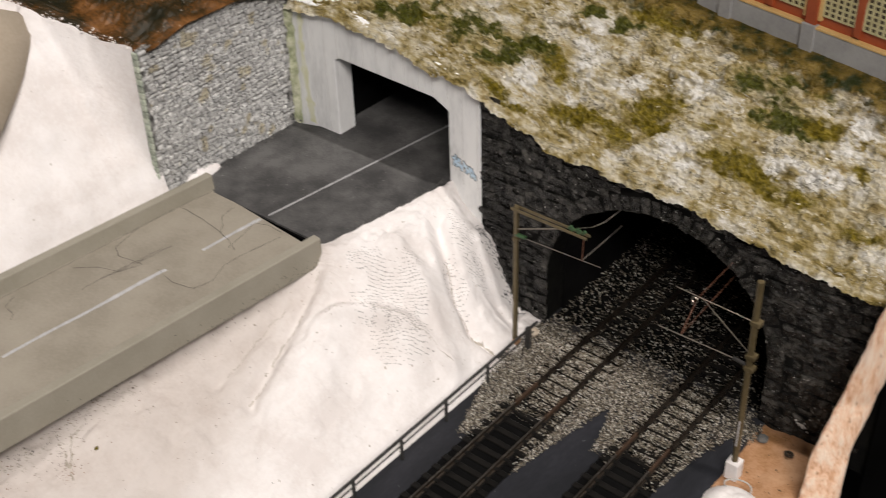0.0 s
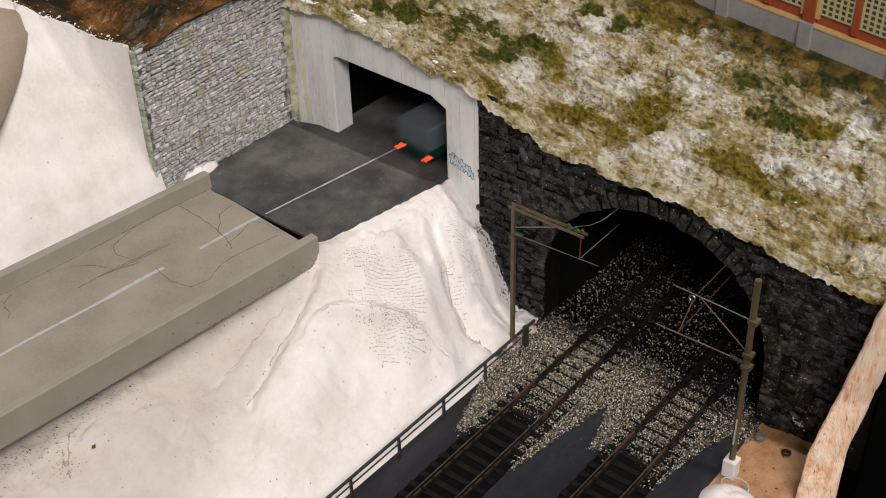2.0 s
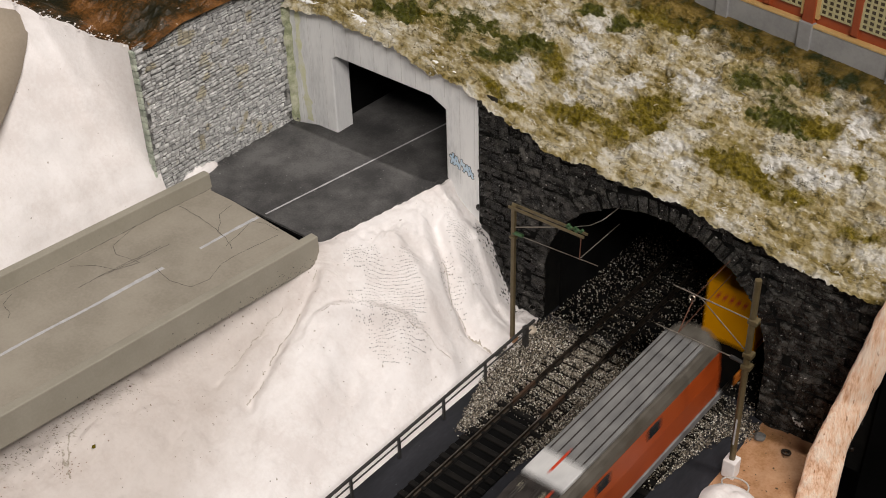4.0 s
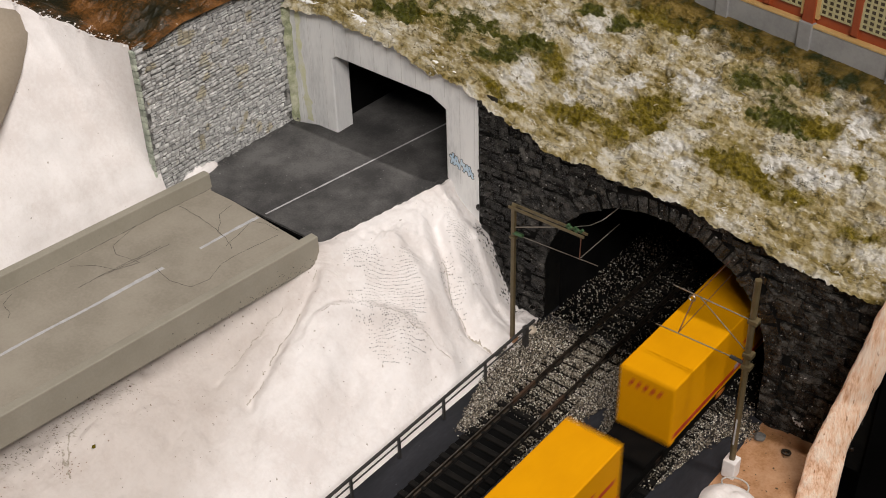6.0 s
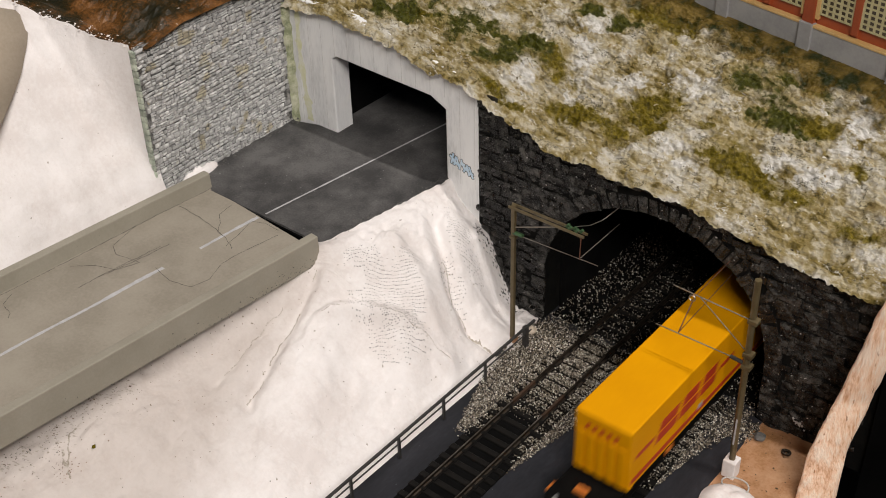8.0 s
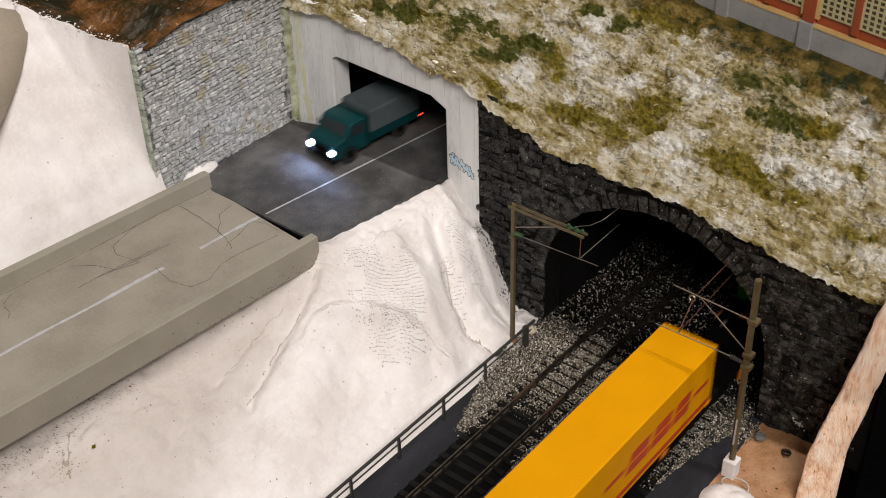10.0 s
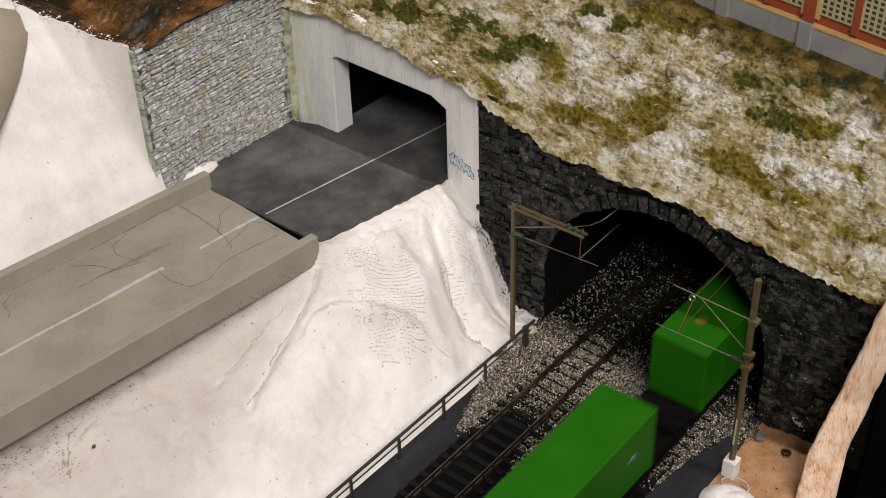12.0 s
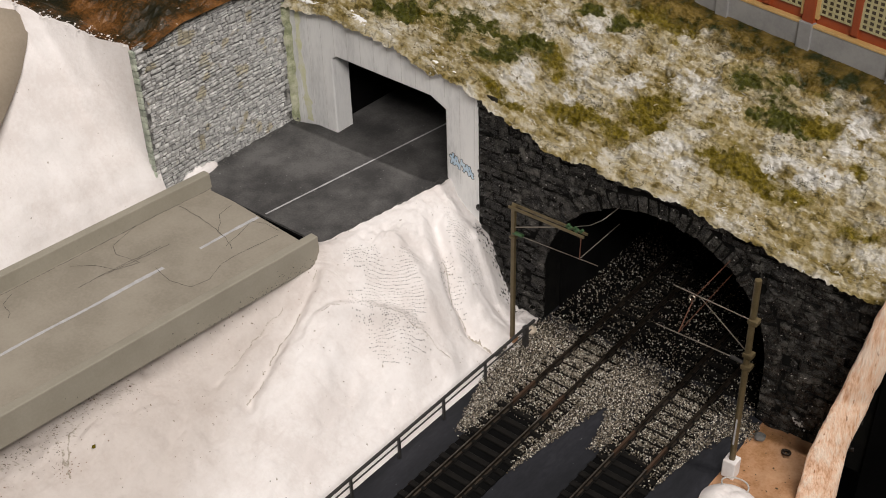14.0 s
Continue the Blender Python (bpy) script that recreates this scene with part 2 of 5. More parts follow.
mixed_chippings(TURFTUFT, ((0.0, (0.024, 0.028, 0.003)), (0.35, (0.044, 0.048, 0.004)), (0.7, (0.075, 0.075, 0.006)), (0.88, (0.105, 0.10, 0.010))))


# moss and turf cushions in plan: centre, half lengths, turn
MOSS_SPOTS = ((-81.8, 433.3, 19.7, 5.1, 4), (-57.4, 448.6, 14.1, 6.9, 29), (-2.7, 436.1, 24.9, 5.5, -5), (-26.2, 446.4, 6.1, 3.0, -5), (22.2, 435.7, 8.5, 3.0, -5), (44.8, 450.4, 5.6, 3.0, -2), (58.5, 431.5, 9.9, 3.0, -2),
              (-77.4, 494.3, 23.6, 8.8, -7), (-119.1, 420.5, 8.7, 3.0, 16), (-62.0, 432.2, 12.1, 3.0, 2), (-191.4, 439.5, 13.1, 5.6, 12), (-113.7, 450.3, 11.8, 4.9, -10), (17.3, 461.9, 11.6, 3.3, -8), (-131.1, 422.6, 6.5, 3.2, 5), (-50.0, 441.0, 11.0, 4.0, 10))
TURF_SPOTS = ((-203.7, 435.8, 14.4, 6.9, 16), (-168.6, 445.8, 21.2, 9.2, 2), (-131.9, 451.6, 15.0, 8.5, 15), (-139.5, 438.3, 14.5, 3.5, 22), (-94.4, 485.5, 8.3, 4.4, -2), (-116.8, 483.9, 7.4, 3.6, 17), (4.5, 460.8, 17.3, 5.5, -18), (-16.4, 471.5, 15.0, 6.0, 1), (10.1, 474.4, 20.0, 3.0, -7))


def hill_material():
    # rock wash with patches of moss and turf
    mat = bpy.data.materials.new("hill_scatter")
    mat.use_nodes = True
    n, link = mat.node_tree.nodes, mat.node_tree.links.new
    bsdf = n["Principled BSDF"]
    bsdf.inputs["Roughness"].default_value = 0.4
    bsdf.inputs["Specular IOR Level"].default_value = 0.3
    co = n.new("ShaderNodeTexCoord")

    def tex(mm, detail, stretch=(1, 1, 1), off=0.0):
        mp = n.new("ShaderNodeMapping")
        mp.inputs["Scale"].default_value = stretch
        mp.inputs["Location"].default_value = (off, off, 0)
        link(co.outputs["Object"], mp.inputs[0])
        t = n.new("ShaderNodeTexNoise")
        t.inputs["Scale"].default_value, t.inputs["Detail"].default_value = 1000.0 / mm, detail
        t.inputs["Roughness"].default_value = 0.6
        link(mp.outputs[0], t.inputs["Vector"])
        return t.outputs["Fac"]

    def ramp(fac, stops):
        r = n.new("ShaderNodeValToRGB")
        for i, (p, c) in enumerate(stops):
            e = r.color_ramp.elements[i] if i < 2 else r.color_ramp.elements.new(p)
            e.position, e.color = p, (*c, 1) if len(c) == 3 else c
        link(fac, r.inputs[0])
        return r.outputs[0]

    def mix(f, a, b):
        m = n.new("ShaderNodeMixRGB")
        link(f, m.inputs[0])
        link(a, m.inputs[1])
        link(b, m.inputs[2])
        return m.outputs[0]

    w, k = (1, 1, 1), (0, 0, 0)
    pale = ramp(tex(7, 6, (0.55, 1.35, 1)), [(0.36, (0.24, 0.18, 0.07)), (0.41, (0.42, 0.355, 0.205)), (0.47, (0.47, 0.42, 0.30)), (0.54, (0.50, 0.465, 0.37)), (0.60, (0.60, 0.575, 0.51))])
    tan = ramp(tex(6, 6, (0.55, 1.35, 1), 0.37), [(0.38, (0.10, 0.073, 0.013)), (0.43, (0.24, 0.18, 0.055)), (0.52, (0.32, 0.265, 0.135)), (0.60, (0.50, 0.45, 0.33))])
    rock = mix(ramp(tex(30, 7, (1, 0.8, 1), 0.71), [(0.48, k), (0.56, w)]), tan, pale)
    moss = ramp(tex(3, 5), [(0.32, (0.05, 0.039, 0.002)), (0.5, (0.125, 0.094, 0.005)), (0.68, (0.24, 0.185, 0.02))])
    turf = ramp(tex(2.5, 5), [(0.3, (0.024, 0.027, 0.002)), (0.55, (0.058, 0.061, 0.004)), (0.75, (0.12, 0.112, 0.012))])
    def patches(spots, grain):
        # ragged moss cushions: centre, half lengths and turn of each
        total = None
        for x, y, a, b, turn in spots:
            mp = n.new("ShaderNodeMapping")
            mp.vector_type = "TEXTURE"
            mp.inputs["Location"].default_value = (x * MM, y * MM, 0)
            mp.inputs["Rotation"].default_value = (0, 0, radians(turn))
            mp.inputs["Scale"].default_value = (a * MM, b * MM, 1e3)
            link(co.outputs["Object"], mp.inputs[0])
            ln = n.new("ShaderNodeVectorMath")
            ln.operation = "LENGTH"
            link(mp.outputs[0], ln.inputs[0])
            if total is None:
                total = ln.outputs["Value"]
            else:
                m = n.new("ShaderNodeMath")
                m.operation = "MINIMUM"
                link(total, m.inputs[0])
                link(ln.outputs["Value"], m.inputs[1])
                total = m.outputs[0]
        wave = n.new("ShaderNodeMath")
        wave.operation = "MULTIPLY_ADD"
        link(grain, wave.inputs[0])
        wave.inputs[1].default_value = -4.2
        link(total, wave.inputs[2])
        ragged = n.new("ShaderNodeMath")
        ragged.operation = "MULTIPLY_ADD"
        link(tex(4.0, 4, (0.8, 1.3, 1), 0.6), ragged.inputs[0])
        ragged.inputs[1].default_value = -2.2
        link(wave.outputs[0], ragged.inputs[2])
        return ragged.outputs[0]

    def spread(spots, grain):
        d = patches(spots, grain)
        mr = n.new("ShaderNodeMapRange")
        mr.inputs[1].default_value, mr.inputs[2].default_value, mr.inputs[3].default_value, mr.inputs[4].default_value = -2.55, -2.1, 1.0, 0.0
        link(d, mr.inputs[0])
        # a thin olive wash reaches further than the cushion
        halo = n.new("ShaderNodeMapRange")
        halo.inputs[1].default_value, halo.inputs[2].default_value, halo.inputs[3].default_value, halo.inputs[4].default_value = -2.4, -1.7, 0.6, 0.0
        link(d, halo.inputs[0])
        return mr.outputs[0], halo.outputs[0]

    patch, patch_wash = spread(MOSS_SPOTS, tex(14, 6, (0.85, 1.4, 1), 0.13))
    green, green_wash = spread(TURF_SPOTS, tex(12, 6, (0.85, 1.4, 1), 0.47))
    chalk = spread(((-103.4, 459.6, 6.1, 14, 27), (-43.8, 465.2, 9.2, 5.6, 16), (-38.6, 433.6, 9.3, 3.6, 18), (-26.0, 430.0, 7.9, 1.8, 9), (5.3, 441.2, 13.2, 4.0, 19), (28.6, 442.8, 11.6, 3.8, 19), (38.2, 466.4, 6.4, 13.3, 16), (-125.3, 440.4, 6.7, 11.7, 37), (-107.6, 480.4, 11.3, 6.5, 25), (-74.3, 455.2, 7.0, 5.0, 22), (33.8, 456.0, 9.2, 3.2, 16), (-94.5, 437.6, 5.5, 7.1, 26)), tex(10, 6, (0.7, 1.4, 1), 0.29))[0]
    white = ramp(tex(3.5, 8, (0.7, 1.3, 1)), [(0.34, (0.42, 0.375, 0.27)), (0.46, (0.55, 0.53, 0.475)), (0.6, (0.69, 0.68, 0.645))])
    colour = mix(chalk, rock, white)
    # thin cracks and chalky veins where the noise crosses its middle value
    def vein(mm, stretch, off, width, where):
        m = n.new("ShaderNodeMath")
        m.operation = "SUBTRACT"
        link(tex(mm, 6, stretch, off), m.inputs[0])
        m.inputs[1].default_value = 0.5
        a = n.new("ShaderNodeMath")
        a.operation = "ABSOLUTE"
        link(m.outputs[0], a.inputs[0])
        mr = n.new("ShaderNodeMapRange")
        mr.inputs[1].default_value, mr.inputs[2].default_value, mr.inputs[3].default_value, mr.inputs[4].default_value = 0.0, width, 1.0, 0.0
        link(a.outputs[0], mr.inputs[0])
        g = n.new("ShaderNodeMath")
        g.operation = "MULTIPLY"
        link(mr.outputs[0], g.inputs[0])
        link(ramp(tex(18, 4, (1, 1, 1), off + 0.2), [(where, k), (where + 0.08, w)]), g.inputs[1])
        return g.outputs[0]
    chip = n.new("ShaderNodeRGB")
    chip.outputs[0].default_value = (0.70, 0.69, 0.66, 1)
    crumb = n.new("ShaderNodeRGB")
    crumb.outputs[0].default_value = (0.045, 0.04, 0.015, 1)
    colour = mix(vein(15, (0.5, 1.5, 1), 0.9, 0.010, 0.5), colour, chip.outputs[0])
    colour = mix(vein(13, (0.55, 1.4, 1), 1.7, 0.012, 0.47), colour, crumb.outputs[0])
    # pale specks: chips, and small highlights painted into the colour
    colour = mix(ramp(tex(2.4, 3, (1, 1, 1), 0.31), [(0.69, k), (0.71, w)]), colour, chip.outputs[0])
    colour = mix(ramp(tex(2.0, 3, (1, 1, 1), 0.83), [(0.70, k), (0.72, w)]), colour, crumb.outputs[0])
    wash = ramp(tex(4, 6), [(0.35, (0.16, 0.125, 0.02)), (0.6, (0.36, 0.29, 0.12))])
    colour = mix(green_wash, mix(patch_wash, colour, wash), wash)
    colour = mix(green, mix(patch, colour, moss), turf)
    # turf along the foot of the building
    sep = n.new("ShaderNodeSeparateXYZ")
    link(co.outputs["Object"], sep.inputs[0])
    strip = n.new("ShaderNodeMath")
    strip.operation = "MULTIPLY_ADD"
    link(sep.outputs[0], strip.inputs[0])
    strip.inputs[1].default_value = 0.19
    link(sep.outputs[1], strip.inputs[2])
    wob = n.new("ShaderNodeMath")
    wob.operation = "MULTIPLY_ADD"
    link(tex(22, 5), wob.inputs[0])
    wob.inputs[1].default_value = 0.05
    link(strip.outputs[0], wob.inputs[2])
    near = ramp(wob.outputs[0], [(0.499, k), (0.508, w)])
    lawn = ramp(tex(7, 12), [(0.38, (0.016, 0.022, 0.002)), (0.48, (0.085, 0.058, 0.006)), (0.62, (0.19, 0.13, 0.03))])
    colour = mix(near, colour, lawn)
    link(colour, bsdf.inputs["Base Color"])
    b = n.new("ShaderNodeBump")
    b.inputs["Strength"].default_value, b.inputs["Distance"].default_value = 0.9, 0.0050
    link(tex(6.0, 6, (0.5, 1.5, 1)), b.inputs["Height"])
    link(b.outputs[0], bsdf.inputs["Normal"])
    return mat


HILL = hill_material()

# ---- the room round the layout ----
def build_room():
    lo, hi = (-2600, -2200, -1000), (2200, 3200, 1900)
    t = 60
    for name, dims, mat in (("floor", (lo[0], hi[0], lo[1], hi[1], lo[2] - t, lo[2]), FLOORING),
                            ("ceiling", (lo[0], hi[0], lo[1], hi[1], hi[2], hi[2] + t), WALLPAINT),
                            ("wall_west", (lo[0] - t, lo[0], lo[1], hi[1], lo[2], hi[2]), WALLPAINT),
                            ("wall_east", (hi[0], hi[0] + t, lo[1], hi[1], lo[2], hi[2]), WALLPAINT),
                            ("wall_south", (lo[0] - t, hi[0] + t, lo[1] - t, lo[1], lo[2], hi[2]), WALLPAINT),
                            ("wall_north", (lo[0] - t, hi[0] + t, hi[1], hi[1] + t, lo[2], hi[2]), WALLPAINT)):
        tagged(part(name, boxed(*dims), mat), "plain painted club room " + name.split("_")[0], name.split("_")[0], kind="structure")

    # plain panels that close the layout down to the floor
    for name, dims in (("layout_base", (-720, 84, -1500, 2350, -1000, -40)), ("layout_side_west", (-720, -700, -400, 2350, -40, 146)),
                       ("layout_side_east", (400, 415, 420, 2350, -1000, 146)), ("layout_end", (-720, 415, 2353, 2365, -1000, 146)),
                       ("layout_shelf_south", (-700, -96, -1500, 330, -40, -16))):
        tagged(part(name, boxed(*dims), VOID), "plain black panel closing the layout", "panel", kind="structure")


build_room()

# ---- tracks, base board ----
TRACKS = (-57.5, 0.0)
tagged(part("ground", boxed(-96, 34, -1500, 2350, -14, -4.0), BASE), "dark grey painted base board under the tracks", "base board", kind="structure")


WALL_Y = 418.0
TOPLINE = [(-270, 132), (-230, 135), (-194, 130), (-150, 123.5), (-136, 120.5), (-115, 111.7), (-94, 105.2), (-58, 102.5), (-22, 102.5),
           (-8, 100.7), (14, 97.9), (47, 91.1), (73, 92), (120, 92)]


def hill_height(x, y):
    foot = along(TOPLINE, x) + 1.5
    up = 150 - foot
    z = foot + up * ease_out((y - WALL_Y) / (80 + 0.19 * max(-120, min(60, -x))))
    return z


def ease_out(t):
    t = max(0.0, t)
    return t * (1.25 - 0.25 * t) if t < 1 else 1.0


def shards(name, spots, mat, label, category):
    # small tilted flakes: place, half lengths, turn
    rnd = random.Random(33)
    verts, faces = [], []
    for x, y, z, a, b, h in spots:
        k = len(verts)
        turn = Euler((rnd.gauss(0.35, 0.3), rnd.gauss(0, 0.3), rnd.uniform(0, 6.3))).to_matrix()
        for p in ((a, 0, 0), (0.1 * a, b, 0), (-a, 0.2 * b, 0), (-0.2 * a, -b, 0), (rnd.uniform(-0.3, 0.3) * a, 0, h)):
            q = turn @ Vector((p[0] * rnd.uniform(0.6, 1.2), p[1] * rnd.uniform(0.6, 1.2), p[2]))
            verts.append(((x + q.x) * MM, (y + q.y) * MM, (z + q.z) * MM))
        for f in ((0, 1, 4), (1, 2, 4), (2, 3, 4), (3, 0, 4)):
            faces.append(tuple(k + i for i in f))
    me = bpy.data.meshes.new(name)
    me.from_pydata(verts, [], faces)
    me.materials.append(mat)
    tagged(new(name, me), label, category, kind="stuff")


def within(spots, x, y):
    best = 9.0
    for cx, cy, a, b, turn in spots:
        c, s = math.cos(radians(turn)), math.sin(radians(turn))
        u, v = (x - cx) * c + (y - cy) * s, -(x - cx) * s + (y - cy) * c
        best = min(best, math.hypot(u / a, v / b))
    return best


def scatter_hill(place):
    rnd = random.Random(31)
    rocks, tufts, turf = [], [], []
    while len(rocks) < 1300 or len(tufts) < 2600:
        u, v = rnd.random(), rnd.uniform(0.03, 0.8)
        x, y, z = place(u, v)
        if 0.19 * x + y > 466:
            continue
        ragged = 1.3 * lump(x, y, 0, 7, 4, 3.0)
        m, g = within(MOSS_SPOTS, x, y) + ragged, within(TURF_SPOTS, x, y) + ragged
        if min(m, g) < 1.0:
            s = rnd.uniform(0.18, 0.42)
            (tufts if m < g else turf).append((x, y, z - 0.1, s, s, s * 1.1))
        elif len(rocks) < 1300 and rnd.random() < 0.35 + 1.5 * lump(x, y, 0, 16, 3, 6.0):
            s = 0.22 + 0.75 * rnd.random() ** 3
            rocks.append((x, y, z - 0.15, s * 1.5, s * 0.8, 0.5 * s))
    shards("rock_flakes", rocks, FLAKE, "pale and brown rock flakes scattered on the hill", "rock")
    shards("moss_tufts", tufts, TUFT, "short olive moss tufts on the hill", "moss")
    shards("turf_tufts", turf, TURFTUFT, "short dark green turf tufts on the hill", "turf")


def build_hill():
    def place(u, v):
        x = -266 + (130 + 266) * u
        y = 412.5 + 110 * v
        edge = (1.8 if x > -138 else 0.7) * lump(x, 0, 0, 9, 4, 2.0) + 1.2 * lump(x, 0, 0, 2.5, 3, 5.0)
        yy = y + edge * max(0, 1 - v * 12)
        z = hill_height(x, max(yy, WALL_Y))
        ledge = 3.2 * lump(x * 0.6 + 0.3 * y, y * 1.2, 0, 16, 4, 9.0)
        ledge = (math.floor(ledge) + ease((ledge - math.floor(ledge)) * 4 - 1.5)) * 1.5
        rough = ledge + 1.8 * lump(x, y, 0, 22, 5, 1.0) + 3.0 * (0.35 - abs(lump(x * 0.6, y * 1.3, 0, 9, 3, 4.0))) + 2.0 * (0.35 - abs(lump(x * 0.7, y * 1.2, 0, 3.4, 3, 7.0))) + 1.0 * lump(x, y, 0, 1.7, 2, 8.0)
        keep = (0.6 + 0.4 * ease(v * 8)) * (1 - 0.9 * ease((0.19 * x + 0.98 * y - 474) / 10))
        z += rough * keep
        if v < 0.03:
            z -= (0.03 - v) * 100
        return x, yy, z
    ob = part("hill", sheet(720, 260, place), HILL)
    tagged(ob, "rocky hillside with pale rock wash, olive moss and turf", "hill", kind="structure")
    scatter_hill(place)
    back = part("hill_back", sheet(60, 60, lambda u, v: (-700 + 1100 * u, 521 + 1829 * v, 148 + 12 * lump(1100 * u, 1829 * v, 0, 90, 4) * (v > 0.01))), HILL, smooth=True)
    tagged(back, "grassy plateau behind the tunnel hill", "hill", kind="structure")


build_hill()


# ---- black stone wall with the railway tunnel mouth ----
ARCH_X, ARCH_HALF, ARCH_SPRING, ARCH_RISE = -31.5, 61.5, 28.0, 58.0


def arch_top(x, grow=0.0):
    d = (x - ARCH_X) / (ARCH_HALF + grow)
    return None if abs(d) >= 1 else ARCH_SPRING + (ARCH_RISE + grow) * math.sqrt(1 - d * d)


def arch_outline(grow=0.0, n=28):
    pts = [(ARCH_X - ARCH_HALF - grow, -8.0)]
    pts += [(ARCH_X - (ARCH_HALF + grow) * math.cos(math.pi * i / n), ARCH_SPRING + (ARCH_RISE + grow) * math.sin(math.pi * i / n)) for i in range(n + 1)]
    pts.append((ARCH_X + ARCH_HALF + grow, -8.0))
    return pts


def build_tunnel_wall():
    top = [(x, along(TOPLINE, x) - 1) for x in range(-137, 131, 8)]
    hole = arch_outline(0.5)
    ring = [(-137, -8)] + top + [(129, -8)] + hole[::-1]
    wall = part("wall_tunnel", slab(bmesh.new(), ring, 14, lambda u, v, w: (u, WALL_Y + w + 0.4, v)), MORTAR)
    tagged(wall, "black painted stone retaining wall round an arched tunnel mouth", "wall", kind="structure")
    # stone courses
    rnd = random.Random(4)
    shapes = []
    for k in range(8):
        bm = boxed(-0.5, 0.5, -1.0, 1.0, -0.5, 0.5)
        bmesh.ops.subdivide_edges(bm, edges=[e for e in bm.edges], cuts=1, use_grid_fill=True)
        for v in bm.verts:
            if v.co.y < -0.5:
                r = max(abs(v.co.x), abs(v.co.z))
                v.co.y += 0.7 * (r > 0.4) + rnd.uniform(-0.45, 0.4)
            v.co.x *= 1 + rnd.uniform(-0.10, 0.04)
            v.co.z *= 1 + rnd.uniform(-0.12, 0.04)
        shapes.append(bm)
    spots = []
    z = -6.0
    while z < 122:
        h = rnd.uniform(3.2, 5.8)
        x = -137 + rnd.uniform(0, 4)
        while x < 72:
            w = rnd.uniform(3.4, 9.0)
            cx, cz = x + w / 2, z + h / 2
            a = arch_top(cx, 9)
            inside = a is not None and cz < a + 1.5
            if a is None and abs(cx - ARCH_X) < ARCH_HALF + 9:
                inside = True
            if not inside and cz < along(TOPLINE, cx) - 0.5:
                spots.append((cx, cz, w - 0.15, h * rnd.uniform(0.86, 1.04) - 0.15, 0.0))
            x += w
        z += h
    # ring of arch stones
    n = 38
    for i in range(n):
        a = math.pi * (i + 0.5) / n
        cx, cz = ARCH_X - (ARCH_HALF + 4.5) * math.cos(a), ARCH_SPRING + (ARCH_RISE + 4.5) * math.sin(a)
        tilt = math.atan2((ARCH_RISE + 4.5) * math.cos(a), (ARCH_HALF + 4.5) * math.sin(a))
        spots.append((cx, cz, 4.6, 8.6, tilt))
    for side in (-1, 1):
        for k in range(6):
            spots.append((ARCH_X + side * (ARCH_HALF + 4.5), -4 + 5.4 * k + 2.7, 8.6, 5.0, 0.0))
    meshes = []
    for bm in shapes:
        bm.transform(Matrix.Scale(MM, 4))
        me = bpy.data.meshes.new("stone")
        bm.to_mesh(me)
        bm.free()
        me.materials.append(BLACKSTONE)
        meshes.append(me)
    spots.sort(key=lambda s: (s[0] - 10) ** 2 * 0.25 + (s[1] - 60) ** 2 * 0.2 + (0 if s[4] == 0 else -4000))
    rest = bmesh.new()
    for i, (cx, cz, w, h, tilt) in enumerate(spots):
        m = at(cx, WALL_Y + rnd.uniform(-0.9, 0.6), cz + rnd.uniform(-0.5, 0.5)) @ Matrix.Rotation(-tilt + rnd.uniform(-0.09, 0.09), 4, "Y") @ Matrix.Diagonal((w, 1.0, h, 1))
        if i < 300:
            ob = new("stone", meshes[i % 8])
            ob.parent = wall
            ob.matrix_basis = m
        else:
            k = len(rest.verts)
            rest.from_mesh(meshes[i % 8])
            rest.verts.ensure_lookup_table()
            bmesh.ops.transform(rest, matrix=m, verts=rest.verts[k:])
    rest.transform(Matrix.Scale(1000, 4))
    ob = part("stone_courses", rest, BLACKSTONE, wall)
    ob["kind"] = "stuff"
    # bore behind the mouth, its near-black colour standing in for the dark inside
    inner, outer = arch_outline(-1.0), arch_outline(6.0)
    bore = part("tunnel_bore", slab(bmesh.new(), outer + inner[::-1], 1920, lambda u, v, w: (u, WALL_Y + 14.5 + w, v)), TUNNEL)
    tagged(bore, "tunnel bore behind the arch, coloured black for the dark inside", "tunnel", kind="structure")
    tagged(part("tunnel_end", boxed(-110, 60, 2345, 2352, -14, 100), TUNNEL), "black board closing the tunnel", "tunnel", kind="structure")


build_tunnel_wall()


# ---- road, concrete portal and bridge ----
ROAD_Z = 60.0


